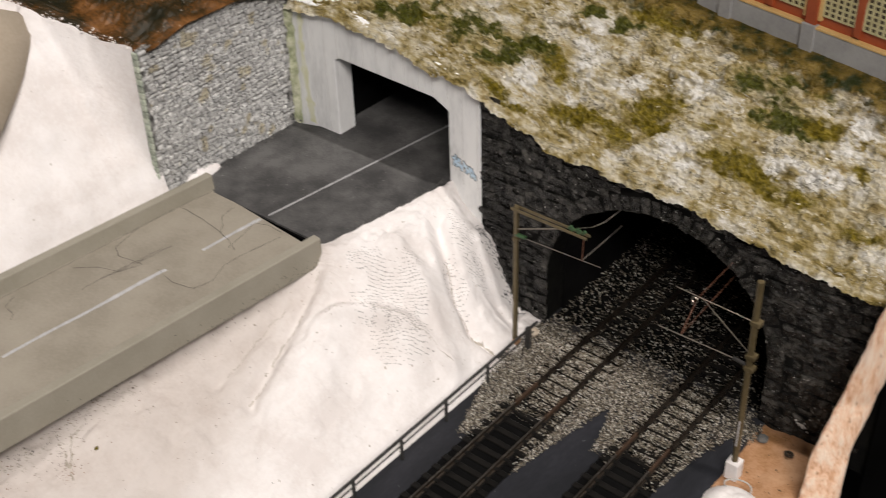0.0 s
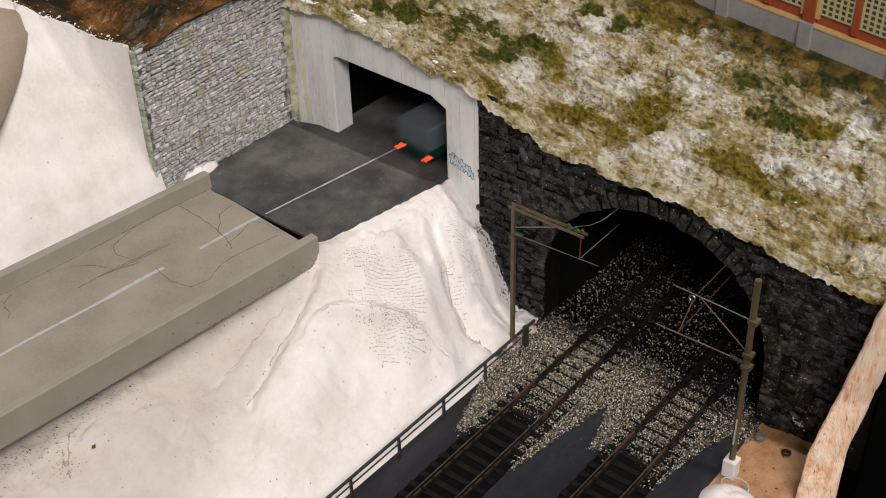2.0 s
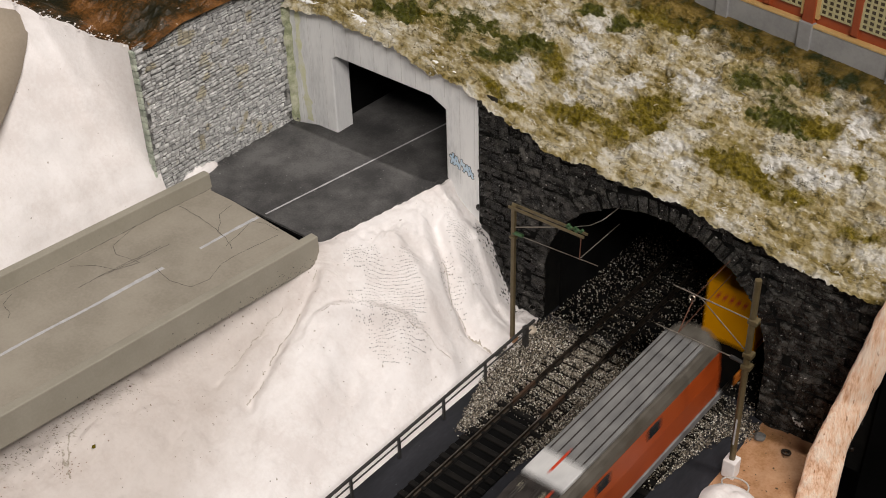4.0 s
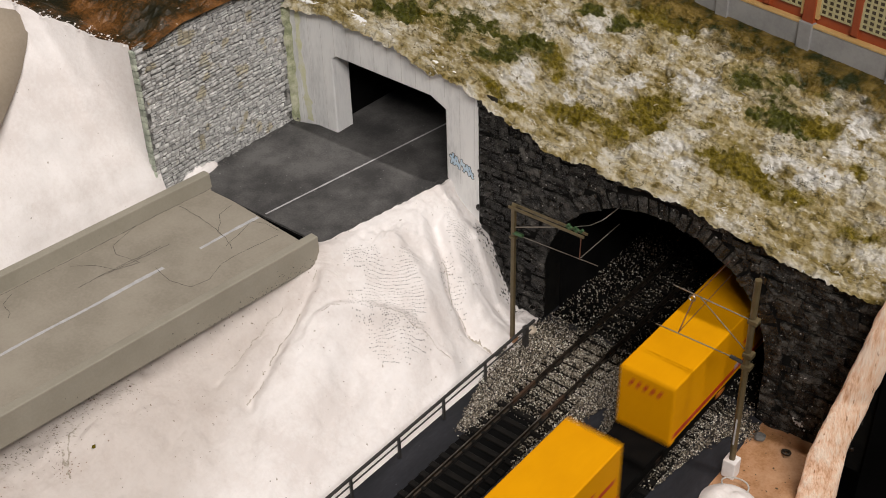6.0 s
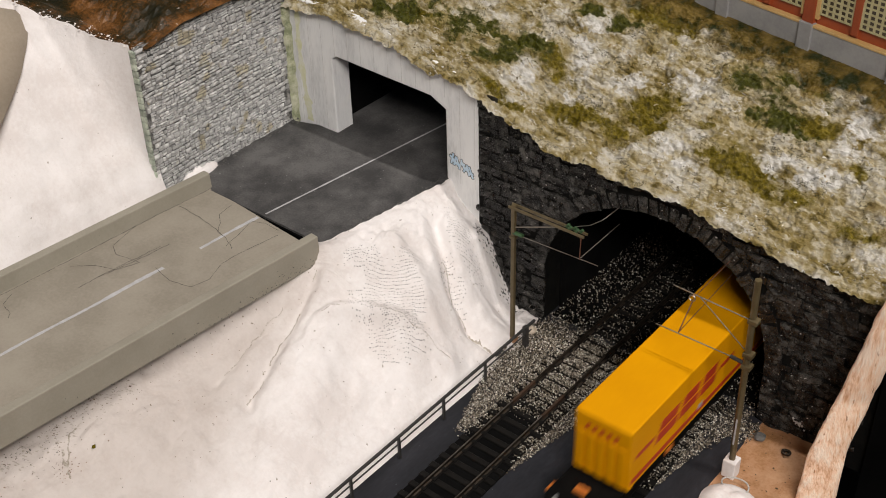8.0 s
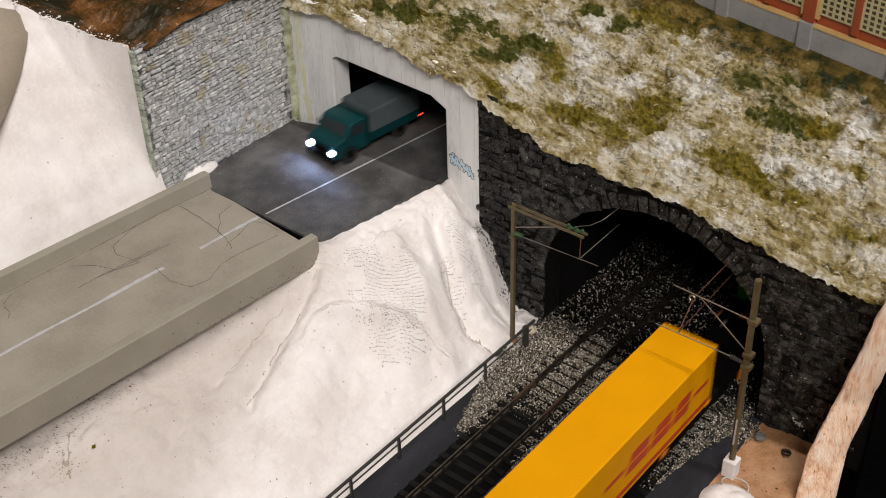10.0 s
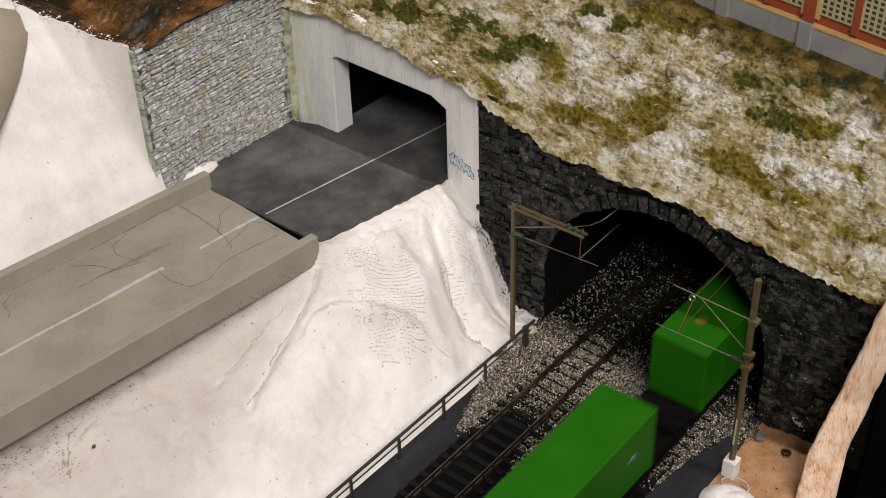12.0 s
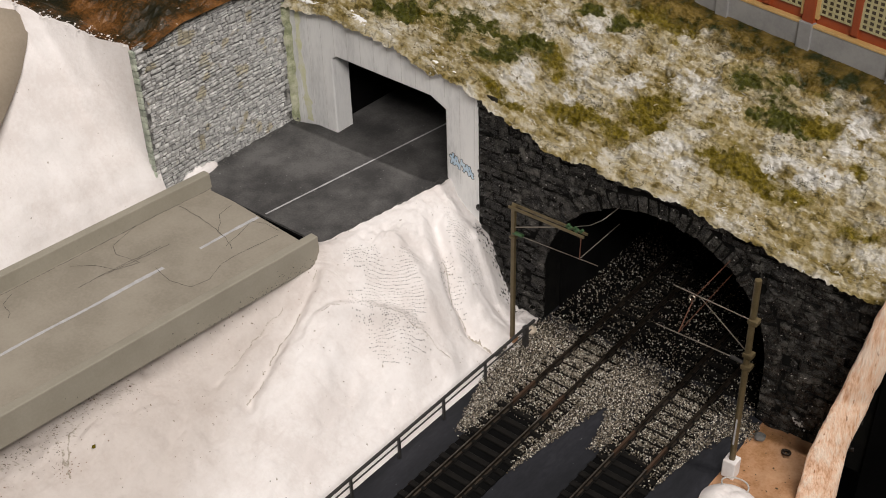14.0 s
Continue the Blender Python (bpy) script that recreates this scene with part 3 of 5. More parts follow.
def build_road():
    def edge(y):
        return along([(325, -167), (345, -165), (362, -164), (400, -158), (417, -158), (900, -150)], y)
    def place(u, v):
        y = 334.5 + (900 - 334.5) * (v ** 2.2)
        left = -268 if y < 419 else -246
        x = left + (edge(y) + 2 - left) * u
        return x, y, ROAD_Z + 0.25 * lump(x, y, 0, 18, 3)
    bm = sheet(40, 60, place)
    ext = bmesh.ops.extrude_face_region(bm, geom=list(bm.faces))
    bmesh.ops.translate(bm, vec=(0, 0, -5), verts=[v for v in ext["geom"] if isinstance(v, bmesh.types.BMVert)])
    bmesh.ops.recalc_face_normals(bm, faces=bm.faces)
    road = tagged(part("road", bm, ASPHALT), "dark painted asphalt road running into the tunnel", "road", kind="structure")
    rnd = random.Random(7)
    def line(y0, y1, w, z, slope=0.125):
        n = max(2, int((y1 - y0) / 3))
        pts = []
        for i in range(n + 1):
            y = y0 + (y1 - y0) * i / n
            x = -209.3 + (y - 334.6) * slope
            pts.append((x, y, w / 2 * rnd.uniform(0.75, 1.15)))
        bm = bmesh.new()
        a = [bm.verts.new((x - k, y, z)) for x, y, k in pts]
        b = [bm.verts.new((x + k, y, z)) for x, y, k in pts]
        for i in range(n):
            bm.faces.new((a[i], b[i], b[i + 1], a[i + 1]))
        return bm
    part("road_marking", line(336, 600, 1.2, ROAD_Z + 0.45), ROADMARK, road)
    portal = [(-267, 54), (-267, 135), (-228, 135.5), (-192, 131), (-150, 124), (-135.5, 121), (-135.5, 40), (-157.3, 40), (-157.3, 101),
              (-167, 105.8), (-232.5, 108.0), (-236, 105.8), (-236, 54)]
    face = tagged(part("wall_portal", slab(bmesh.new(), portal, 13, lambda u, v, w: (u, 418.3 + w, v)), CONCRETE), "grey cast concrete road tunnel portal", "wall", kind="structure")
    mod = face.modifiers.new("soft_edges", "BEVEL")
    mod.width, mod.segments, mod.limit_method = 0.0008, 2, "ANGLE"
    for x in [-262 + 9.5 * i for i in range(14)]:
        low = 60 if x < -237 or x > -157 else 108
        high = along([(-267, 131), (-228, 131), (-192, 127), (-136, 118)], x)
        part("joint", boxed(x - 0.09, x + 0.09, 418.2, 418.4, low, high), JOINTLINE, face)
    # sprayed scribble
    for k in range(8):
        cx, cz = -153.4 + 1.75 * k, 73.8 - 0.62 * k + rnd.uniform(-0.5, 0.5)
        lean = rnd.choice((-1.1, -0.5, 0.6, 1.2))
        form = ((-lean, -rnd.uniform(1.8, 3.2), lean, rnd.uniform(1.6, 3.0)), (-1.3, rnd.uniform(-1.6, 1.6), 1.2, rnd.uniform(-1.6, 1.6)))
        for grow, m, dy in ((0.95, CRACK, 418.27), (0.60, SPRAY, 418.24)):
            for j, (x0, z0, x1, z1) in enumerate(form):
                d = math.hypot(x1 - x0, z1 - z0)
                ox, oz = -(z1 - z0) / d * grow, (x1 - x0) / d * grow
                ex, ez = (x1 - x0) / d * (grow - 0.2), (z1 - z0) / d * (grow - 0.2)
                pts = [(cx + x0 - ex + ox, cz + z0 - ez + oz), (cx + x0 - ex - ox, cz + z0 - ez - oz), (cx + x1 + ex - ox, cz + z1 + ez - oz), (cx + x1 + ex + ox, cz + z1 + ez + oz)]
                depth = dy - 0.003 * (2 * k + j) * (0.5 if m is CRACK else 0.3)
                part("paint_stroke", slab(bmesh.new(), pts, 0.002, lambda a, b, w, dy=depth: (a, dy + w, b)), m, face, "pale blue sprayed paint stroke" if m is SPRAY else "")
    def stain(u, v):
        z = 61 + 71 * v
        w = 1.6 + 3.4 * abs(lump(0, z, 0, 14, 3, 2.0))
        return -258 + 2.5 * math.sin(z / 23) + w * (u - 0.5) * 2 * (0.6 + 0.6 * abs(lump(u, z, 0, 3, 3))), 418.22, z
    part("moss_stain", sheet(4, 60, stain), PALEMOSS, face, "pale yellow moss streak")
    # near-black lining: the darkness of the opening is put into its colour
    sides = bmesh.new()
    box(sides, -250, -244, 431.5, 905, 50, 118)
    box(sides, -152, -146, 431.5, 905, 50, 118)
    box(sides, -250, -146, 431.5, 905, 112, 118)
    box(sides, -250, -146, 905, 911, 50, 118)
    tagged(part("road_tunnel_lining", sides, TUNNEL), "road tunnel lining, coloured black for the dark inside", "tunnel", kind="structure")
    # bridge
    bridge = thing("road_bridge", at(-216, 333.4, ROAD_Z, 0, 0, -4.9), "beige concrete road bridge with solid parapets and pencilled cracks", "bridge")
    part("deck", boxed(-35.5, 45.5, -760, 0, -6.8, 0, bevel=0.4), BRIDGE, bridge)
    for pts in ([(-40.5, -7.5), (-40.3, 8.2), (-35.6, 8.2), (-34.8, 0.1), (-34.8, -7.5)],
                [(44.8, -7.5), (44.8, 0.1), (45.4, 8.2), (50.3, 8.2), (50.6, -7.5)]):
        ob = part("parapet", slab(bmesh.new(), pts, 761, lambda u, v, w: (u, 1.0 - w, v)), PARAPET, bridge)
        mod = ob.modifiers.new("soft_edges", "BEVEL")
        mod.width, mod.segments, mod.limit_method = 0.0006, 2, "ANGLE"
    for y0, y1 in ((-146, -59), (-37.5, -1), (-330, -240), (-520, -430)):
        bm = bmesh.new()
        n = 30
        va, vb = [], []
        for i in range(n + 1):
            y = y0 + (y1 - y0) * i / n
            w = 0.95 * rnd.uniform(0.8, 1.15) * (1.2 if i > n * 0.6 else 0.9)
            x = 5.6 + 0.25 * math.sin(y / 9)
            va.append(bm.verts.new((x - w, y, 0.12)))
            vb.append(bm.verts.new((x + w, y, 0.12)))
        for i in range(n):
            bm.faces.new((va[i], vb[i], vb[i + 1], va[i + 1]))
        part("road_marking", bm, ROADMARK, bridge)
    verts, faces = [], []
    for i in range(130):
        y, z = -abs(rnd.gauss(0, 42)) - 1, rnd.uniform(-7, -7 + 9 * rnd.random())
        s = rnd.uniform(0.1, 0.42)
        k = len(verts)
        for a, b in ((-s, -s * 0.6), (s, -s * 0.4), (s * 0.7, s * 0.7), (-s * 0.8, s * 0.6)):
            verts.append((50.64 * MM, (y + a) * MM, (z + b) * MM))
        faces.append((k, k + 1, k + 2, k + 3))
    me = bpy.data.meshes.new("dirt_specks")
    me.from_pydata(verts, [], faces)
    me.materials.append(CRACK)
    specks = new("dirt_specks", me)
    specks.parent, specks["kind"] = bridge, "stuff"
    # pencilled cracks on the deck
    cracks = (((-32.6, -21.7), (-20.4, -21.2), (-5.7, -21.6), (8.3, -23.5), (19.8, -28.0)), ((-13.4, -3.1), (-11.1, -12.8), (-4.5, -17.2), (0.5, -22.7), (7.9, -23.9)),
              ((13.7, -27.7), (6.0, -5.7), (12.9, -2.2), (24.8, -2.1)), ((2.6, -61.6), (16.2, -63.1), (27.8, -59.2), (29.5, -50.0), (23.6, -37.1), (23.4, -26.6), (25.8, -1.9)),
              ((-34.3, -47.5), (-28.3, -65.0), (-21.1, -68.1), (-6.4, -64.1), (-10.1, -75.5), (-20.3, -79.9), (-30.8, -90.5)),
              ((-8.6, -45.3), (-9.2, -64.8), (-11.5, -84.0), (-10.9, -98.3)), ((-10.2, -49.3), (-11.1, -71.6), (-11.5, -87.1)),
              ((-30.0, -119.7), (-26.0, -126.4), (-17.7, -127.3), (-13.3, -131.6)), ((-33.9, -1.0), (-34.3, -33.8), (-33.6, -77.8), (-33.3, -124.0), (-33.5, -160)))
    for k, way in enumerate(cracks):
        pts = []
        for p, q in zip(way, way[1:]):
            n = max(2, int(math.dist(p, q) / 1.2))
            pts += [(p[0] + (q[0] - p[0]) * i / n + 0.5 * lump(p[0] + i, k, 0, 4, 3), p[1] + (q[1] - p[1]) * i / n + 0.4 * lump(k, p[1] + i, 0, 4, 3)) for i in range(n)]
        bm = bmesh.new()
        va = vb = None
        for (px, py), (qx, qy) in zip(pts, pts[1:]):
            d = max(1e-4, math.hypot(qx - px, qy - py))
            w = 0.13 * rnd.uniform(0.5, 1.3)
            ox, oy = -(qy - py) / d * w, (qx - px) / d * w
            a, b = bm.verts.new((px + ox, py + oy, 0.16)), bm.verts.new((px - ox, py - oy, 0.16))
            if va:
                bm.faces.new((va, vb, b, a))
            va, vb = a, b
        part("crack", bm, CRACK, bridge)
    tagged(part("joint_gap", boxed(-256, -178, 333.3, 334.9, 50, 58.8), VOID), "black gap between bridge deck and road", "joint", kind="structure")
    return bridge


BRIDGE_OB = build_road()


# ---- white plaster slopes ----
# folds in plan: way, width, lift
CREASES = (
    (((-144.0, 391.6), (-132.9, 384.5), (-120.9, 376.0), (-108.7, 374.1), (-96.4, 381.6)), 4.5, -9.0),
    (((-148.2, 311.1), (-138.1, 327.8), (-125.3, 337.5), (-110.5, 344.9), (-98.6, 347.5)), 3, 3.6),
    (((-164.1, 326.0), (-159.0, 306.0), (-152.3, 284.4), (-147.5, 268.0), (-145.1, 256.4)), 3.6, -4.0),
    (((-161.7, 328.8), (-145.2, 315.6), (-134.0, 290.7), (-123.3, 263.6), (-111.2, 236.1)), 11, 3.0),
    (((-166.0, 309.0), (-163.5, 287.8), (-160.8, 266.2), (-159.7, 250.0)), 2.4, -1.5),
    (((-149.5, 341.8), (-146.2, 363.3), (-130.0, 360.6), (-111.9, 353.3), (-100.6, 350.0)), 6, 5.5),
    (((-105.8, 309.3), (-111.4, 326.6), (-122.4, 333.8)), 2.2, -0.9),
    (((-132.3, 419.2), (-122.3, 401.2), (-109.1, 393.5)), 6, 3.0),
)


def off_line(x, y, way):
    # distance from a polyline in plan
    best = 1e9
    for (ax, ay), (bx, by) in zip(way, way[1:]):
        dx, dy = bx - ax, by - ay
        t = min(1.0, max(0.0, ((x - ax) * dx + (y - ay) * dy) / (dx * dx + dy * dy)))
        best = min(best, (x - ax - t * dx) ** 2 + (y - ay - t * dy) ** 2)
    return math.sqrt(best)


def build_slopes():
    def height(x, y):
        w = along([(-700, 150), (150, 112), (300, 86), (340, 72), (418, 66)], y)
        foot = along([(-700, -89), (395, -89), (418, -95)], y)
        u = (foot - x) / w
        top = along([(-700, 36), (150, 40), (250, 46), (312, 51), (327, 56), (333, 60.6), (420, 58)], y)
        z = -5 + (top + 5) * (0.35 * ease(u) + 0.65 * min(1, max(0, u)) ** 0.85)
        fold = 5.0 * lump(x, y, 0, 48, 2, 3.0) + 1.3 * lump(x + 0.4 * y, y * 0.5, 0, 15, 3, 6.0)
        # a buttress below the end of the bridge
        ridge = math.exp(-((x + 128 + 0.30 * (y - 372)) / 13) ** 2) * ease((y - 300) / 40) * ease((428 - y) / 30)
        gully = math.exp(-((x + 108 + 0.1 * (y - 390)) / 8) ** 2) * ease((y - 350) / 30) * ease((418 - y) / 20)
        z += (fold + 4 * ridge - 3 * gully) * ease(u * 3) * ease((1.08 - u) * 4) + (0.6 * lump(x, y, 0, 3.5, 3, 9.0) + 0.9 * lump(x, y, 0, 9, 3, 5.0)) * ease(u * 10)
        for way, wide, lift in CREASES:
            z += lift * math.exp(-(off_line(x, y, way) / wide) ** 2)
        # crumpled cloth, roughest near the road
        z += 2.0 * (0.25 - abs(lump(x + 0.5 * y, y - 0.4 * x, 0, 17, 3, 12.0))) * ease(u * 4)
        z += 1.5 * (0.3 - abs(lump(x, y, 0, 6.5, 4, 15.0))) * ease((y - 322) / 14) * ease((u - 0.55) * 3)
        return brink(x, y, z)
    def brink(x, y, z):
        # falls away towards the tunnel wall
        cap = along([(-175, 62), (-160, 61), (-150, 60), (-143, 58), (-137, 54), (-130, 39), (-123.5, 23), (-115, 2), (-108, -4)], x) + 1.5 * lump(x, y, 0, 7, 3, 2.0)
        return z + (min(z, cap) - z) * ease((y - 388) / 28)
    def place(u, v):
        y = -700 + (419 + 700) * (1 - (1 - v) ** 1.7)
        right = along([(-700, -85.5), (395, -85.5), (418, -92)], y)
        left = along([(-700, -300), (250, -225), (318, -205), (326, -195), (331, -172), (336, -168), (360, -163.5), (400, -158.0), (410, -156.5), (419, -156)], y)
        x = right + (left - right) * u
        z = height(x, y)
        if y > 331 and u > 0.9:
            z = z + (ROAD_Z + 0.9 + 1.0 * lump(x, y, 0, 6, 3) - z) * ease((u - 0.9) * 10)
        return x, y, brink(x, y, z)
    ob = part("plaster_embankment", sheet(210, 460, place), WASHED, smooth=True)
    tagged(ob, "unpainted white plaster cloth embankment beside the tracks", "embankment", kind="structure")
    # open mesh of the plaster cloth: rows of small holes
    rnd = random.Random(9)
    def bits(name, spots, mat, label):
        verts, faces = [], []
        for x, y, w, h, up in spots:
            z = height(x, y)
            dx, dy = (height(x + 0.4, y) - z) / 0.4, (height(x, y + 0.4) - z) / 0.4
            for a, c in ((-w, -h), (w, -h * 0.6), (w * 0.8, h), (-w * 0.7, h * 0.8)):
                sx, sy = 0.765 * a - 0.643 * c, 0.643 * a + 0.765 * c
                k = up + rnd.uniform(-0.03, 0.03)
                verts.append(((x + sx) * MM, (y + sy) * MM, (z + sx * dx + sy * dy + k) * MM))
            n = len(verts)
            faces.append((n - 4, n - 3, n - 2, n - 1))
        me = bpy.data.meshes.new(name)
        me.from_pydata(verts, [], faces)
        me.materials.append(mat)
        b = new(name, me)
        b.parent = ob
        b["kind"], b["label"] = "stuff", label
    holes = []
    for cx, cy, rx, ry, full in ((-136.5, 344, 19, 18, 0.85), (-121, 334, 16, 11, 0.4), (-130, 398, 9, 17, 0.7), (-124.5, 383, 8, 12, 0.6)):
        j = -ry
        while j < ry:
            i = -rx + rnd.uniform(0, 1)
            while i < rx:
                x, y = cx + 0.66 * i - 0.75 * j, cy + 0.75 * i + 0.66 * j
                if (i / rx) ** 2 + (j / ry) ** 2 < 0.9 + 1.4 * lump(x, y, 0, 14, 3, 8.8) and rnd.random() < full + 0.8 * lump(x, y, 0, 9, 2, 4.0):
                    holes.append((x + rnd.uniform(-0.1, 0.1), y + rnd.uniform(-0.1, 0.1), rnd.uniform(0.12, 0.40), rnd.uniform(0.10, 0.20), 0.14))
                i += rnd.uniform(0.7, 1.5)
            j += 1.4 + rnd.uniform(-0.12, 0.12)
    bits("cloth_holes", holes, GREYJOINT, "small dark holes in the plaster cloth")
    # lines along the creases: caught dirt, and shade drawn in as colour
    def crease_line(way, w0):
        spots = []
        for (ax, ay), (bx, by) in zip(way, way[1:]):
            n = int(math.hypot(bx - ax, by - ay) / 0.35)
            for i in range(n):
                t = i / n
                x, y = ax + (bx - ax) * t, ay + (by - ay) * t
                x, y = x + 1.2 * lump(x, y, 0, 7, 3, 2.5), y + 1.2 * lump(y, x, 0, 7, 3, 3.5)
                if lump(x, y, 0, 16, 2, 1.7) > -0.22:
                    spots.append((x, y, 0.32, w0 * rnd.uniform(0.4, 1.3), 0.14))
        return spots
    bits("crease_dirt", crease_line(CREASES[2][0], 0.26) + crease_line(CREASES[4][0], 0.14) + crease_line(CREASES[0][0][1:4], 0.30) + crease_line(CREASES[1][0], 0.10) + crease_line(CREASES[0][0][2:], 0.8) + crease_line(CREASES[0][0][3:], 1.3)
         + crease_line(((-181, 193), (-179.5, 187), (-173, 180.5), (-168, 176), (-163.5, 174.5)), 0.55) + crease_line(((-176, 180), (-170.6, 177), (-169, 178.5)), 0.9),
         DIRTSHADE, "grey-brown dirt and painted shade lines in the creases")
    crumbs = []
    for i in range(420):
        y = rnd.uniform(130, 330)
        x = -176 - 0.085 * (333 - y) + abs(rnd.gauss(0, 9)) - 4
        if rnd.random() < 0.25:
            x, y = rnd.uniform(-180, -92), rnd.uniform(150, 410)
        s = rnd.uniform(0.07, 0.25) * (2.6 if rnd.random() < 0.03 else 1)
        crumbs.append((x, y, s, s * rnd.uniform(0.6, 1.2), 0.15))
    stains = []
    for i in range(460):
        y = rnd.uniform(138, 222)
        x = -189.5 + 0.085 * (y - 180) + abs(rnd.gauss(0, 6.5))
        s = rnd.uniform(0.07, 0.24)
        (crumbs if i % 5 == 0 else stains).append((x, y, s * (1.6 if i % 5 == 0 else 3.0), s * 1.3, 0.15))
    bits("dirt_stains", stains, DIRTSHADE, "brown dirt stains on the plaster")
    for i in range(60):
        crumbs.append((-171 + rnd.gauss(0, 4), 177 + rnd.gauss(0, 4), rnd.uniform(0.1, 0.3), rnd.uniform(0.1, 0.25), 0.15))
    bits("moss_crumb", [(-168.1 + 0.4 * i, 190.1 + 0.3 * (i % 2), 0.7, 0.6, 0.5 + 0.1 * i) for i in range(3)], TUFT, "olive moss crumb on the plaster")
    bits("dirt_crumbs", crumbs, EARTH, "brown dirt crumbs on the plaster")
    flecks = []
    for i in range(150):
        t = rnd.random()
        flecks.append((-136 + 30 * t + rnd.gauss(0, 1.4), 417 - abs(rnd.gauss(0, 2.6)) - 2 * math.sin(t * 9), rnd.uniform(0.1, 0.5), rnd.uniform(0.1, 0.42), 0.2))
    bits("paint_flecks", flecks, MORTAR, "black paint flecks on the plaster edge")

    # slope beside the stone wall
    def left(u, v):
        y = -700 + (318 + 700) * (1 - (1 - v) ** 1.6)
        crest = along([(-700, 210), (200, 195), (275, 172), (290, 161), (300, 152), (311, 144), (318, 139)], y)
        z = 45 + (crest - 45) * u
        x = -259 - (0.085 * (333 - y)) - 9 * ease(u * 2) - along([(-700, 120), (200, 95), (290, 60), (300, 50), (310, 30), (318, 4)], y) * u ** 1.6
        bulge = 3.0 * lump(y, z, 0, 45, 3, 1.5) + 0.3 * lump(y, z, 0, 4, 3) + 1.1 * lump(y, z * 0.25, 0, 6, 3, 4.4) + 0.8 * lump(y * 0.3, z, 0, 8, 3, 6.1)
        return x + bulge * ease((v - 0.0) * 3) * (1 - 0.6 * ease((y - 300) / 15)), y, z + (4.2 * lump(y, 3, 0, 6, 6, 8.0) + 2.2) * u ** 6
    tagged(part("plaster_slope", sheet(50, 220, left), PLASTER, smooth=True), "smooth white plaster slope beside the bridge", "slope", kind="structure")

    def brown(u, v):
        y = -400 + 930 * v
        x0 = along([(-400, -420), (200, -378), (275, -340), (290, -332), (300, -321), (310, -301), (318, -276), (321, -266.2), (419, -266.2), (530, -264)], y)
        crest = along([(-400, 208), (200, 194), (275, 171), (290, 160), (300, 151), (311, 143), (318, 139.5), (345, 146), (380, 146), (408, 138), (424, 130), (530, 150)], y)
        x = x0 + 2.5 + 2.2 * lump(y, 0, 0, 8, 4, 6.6) * (y < 322) - 330 * u ** 1.5
        z = crest + (-2.2 + 3.0 * ease(u * 14) if y < 320 else 1.4) + 9 * ease(u * 3) + (2.0 * lump(x, y, 0, 12, 4, 3.3) + 0.8 * lump(x, y, 0, 3, 3)) * ease(u * 12)
        return x, y, z
    tagged(part("earth_top", sheet(110, 300, brown), EARTH), "rough brown earth on top of the slope", "earth", kind="structure")

    verts, faces = [], []
    rnd = random.Random(21)
    for i in range(300):
        y = 318 - 45 * rnd.random() ** 1.5 + 3 * math.sin(i)
        x0 = along([(275, -338), (290, -330), (300, -319), (310, -299), (318, -274)], y)
        crest = along([(275, 173), (290, 162), (300, 153), (311, 145), (318, 141)], y)
        x, s = x0 + 3 - abs(rnd.gauss(0, 8)), 0.15 + 1.0 * rnd.random() ** 4
        k = len(verts)
        for p in ((1, 0, 0), (-0.9, 0.3, 0), (0, 1, 0.1), (0.1, -0.9, 0), (0, 0, 0.7)):
            verts.append(((x + p[0] * s * rnd.uniform(0.5, 1.4)) * MM, (y + p[1] * s * rnd.uniform(0.5, 1.4)) * MM, (crest + 1.2 + 0.25 * (x0 - x) + p[2] * s) * MM))
        for q in ((0, 2, 4), (2, 1, 4), (1, 3, 4), (3, 0, 4)):
            faces.append(tuple(k + j for j in q))
    me = bpy.data.meshes.new("plaster_chips")
    me.from_pydata(verts, [], faces)
    me.materials.append(PLASTER)
    tagged(new("plaster_chips", me), "ragged white plaster chips along the earth edge", "plaster", kind="stuff")
    # curved card panel that leans on the slope
    edge = [(-322.5, 298.7, 154.2), (-314, 288.4, 143), (-307.2, 278, 134.1), (-301, 265.7, 126), (-295.8, 254, 119.2), (-287.9, 233.4, 108.8)]
    bm = bmesh.new()
    rows = []
    for i in range(len(edge)):
        x, y, z = edge[i]
        rows.append([bm.verts.new((x - 14 * k * 0.55, y - 22 * k, z + 14 * k * 0.75)) for k in (0, 1, 2, 3, 4)])
    for a, b in zip(rows, rows[1:]):
        for k in range(4):
            bm.faces.new((a[k], a[k + 1], b[k + 1], b[k]))
    ob = part("card_panel", bm, BEIGE, smooth=True)
    mod = ob.modifiers.new("thickness", "SOLIDIFY")
    mod.thickness = 0.002
    tagged(ob, "curved beige card panel leaning on the plaster slope", "panel", kind="structure")


build_slopes()


# ---- grey stone retaining wall beside the road ----
STONE_TOP = [(315, 140), (322, 142.5), (345, 146), (380, 146), (400, 141), (408, 137), (424, 130)]


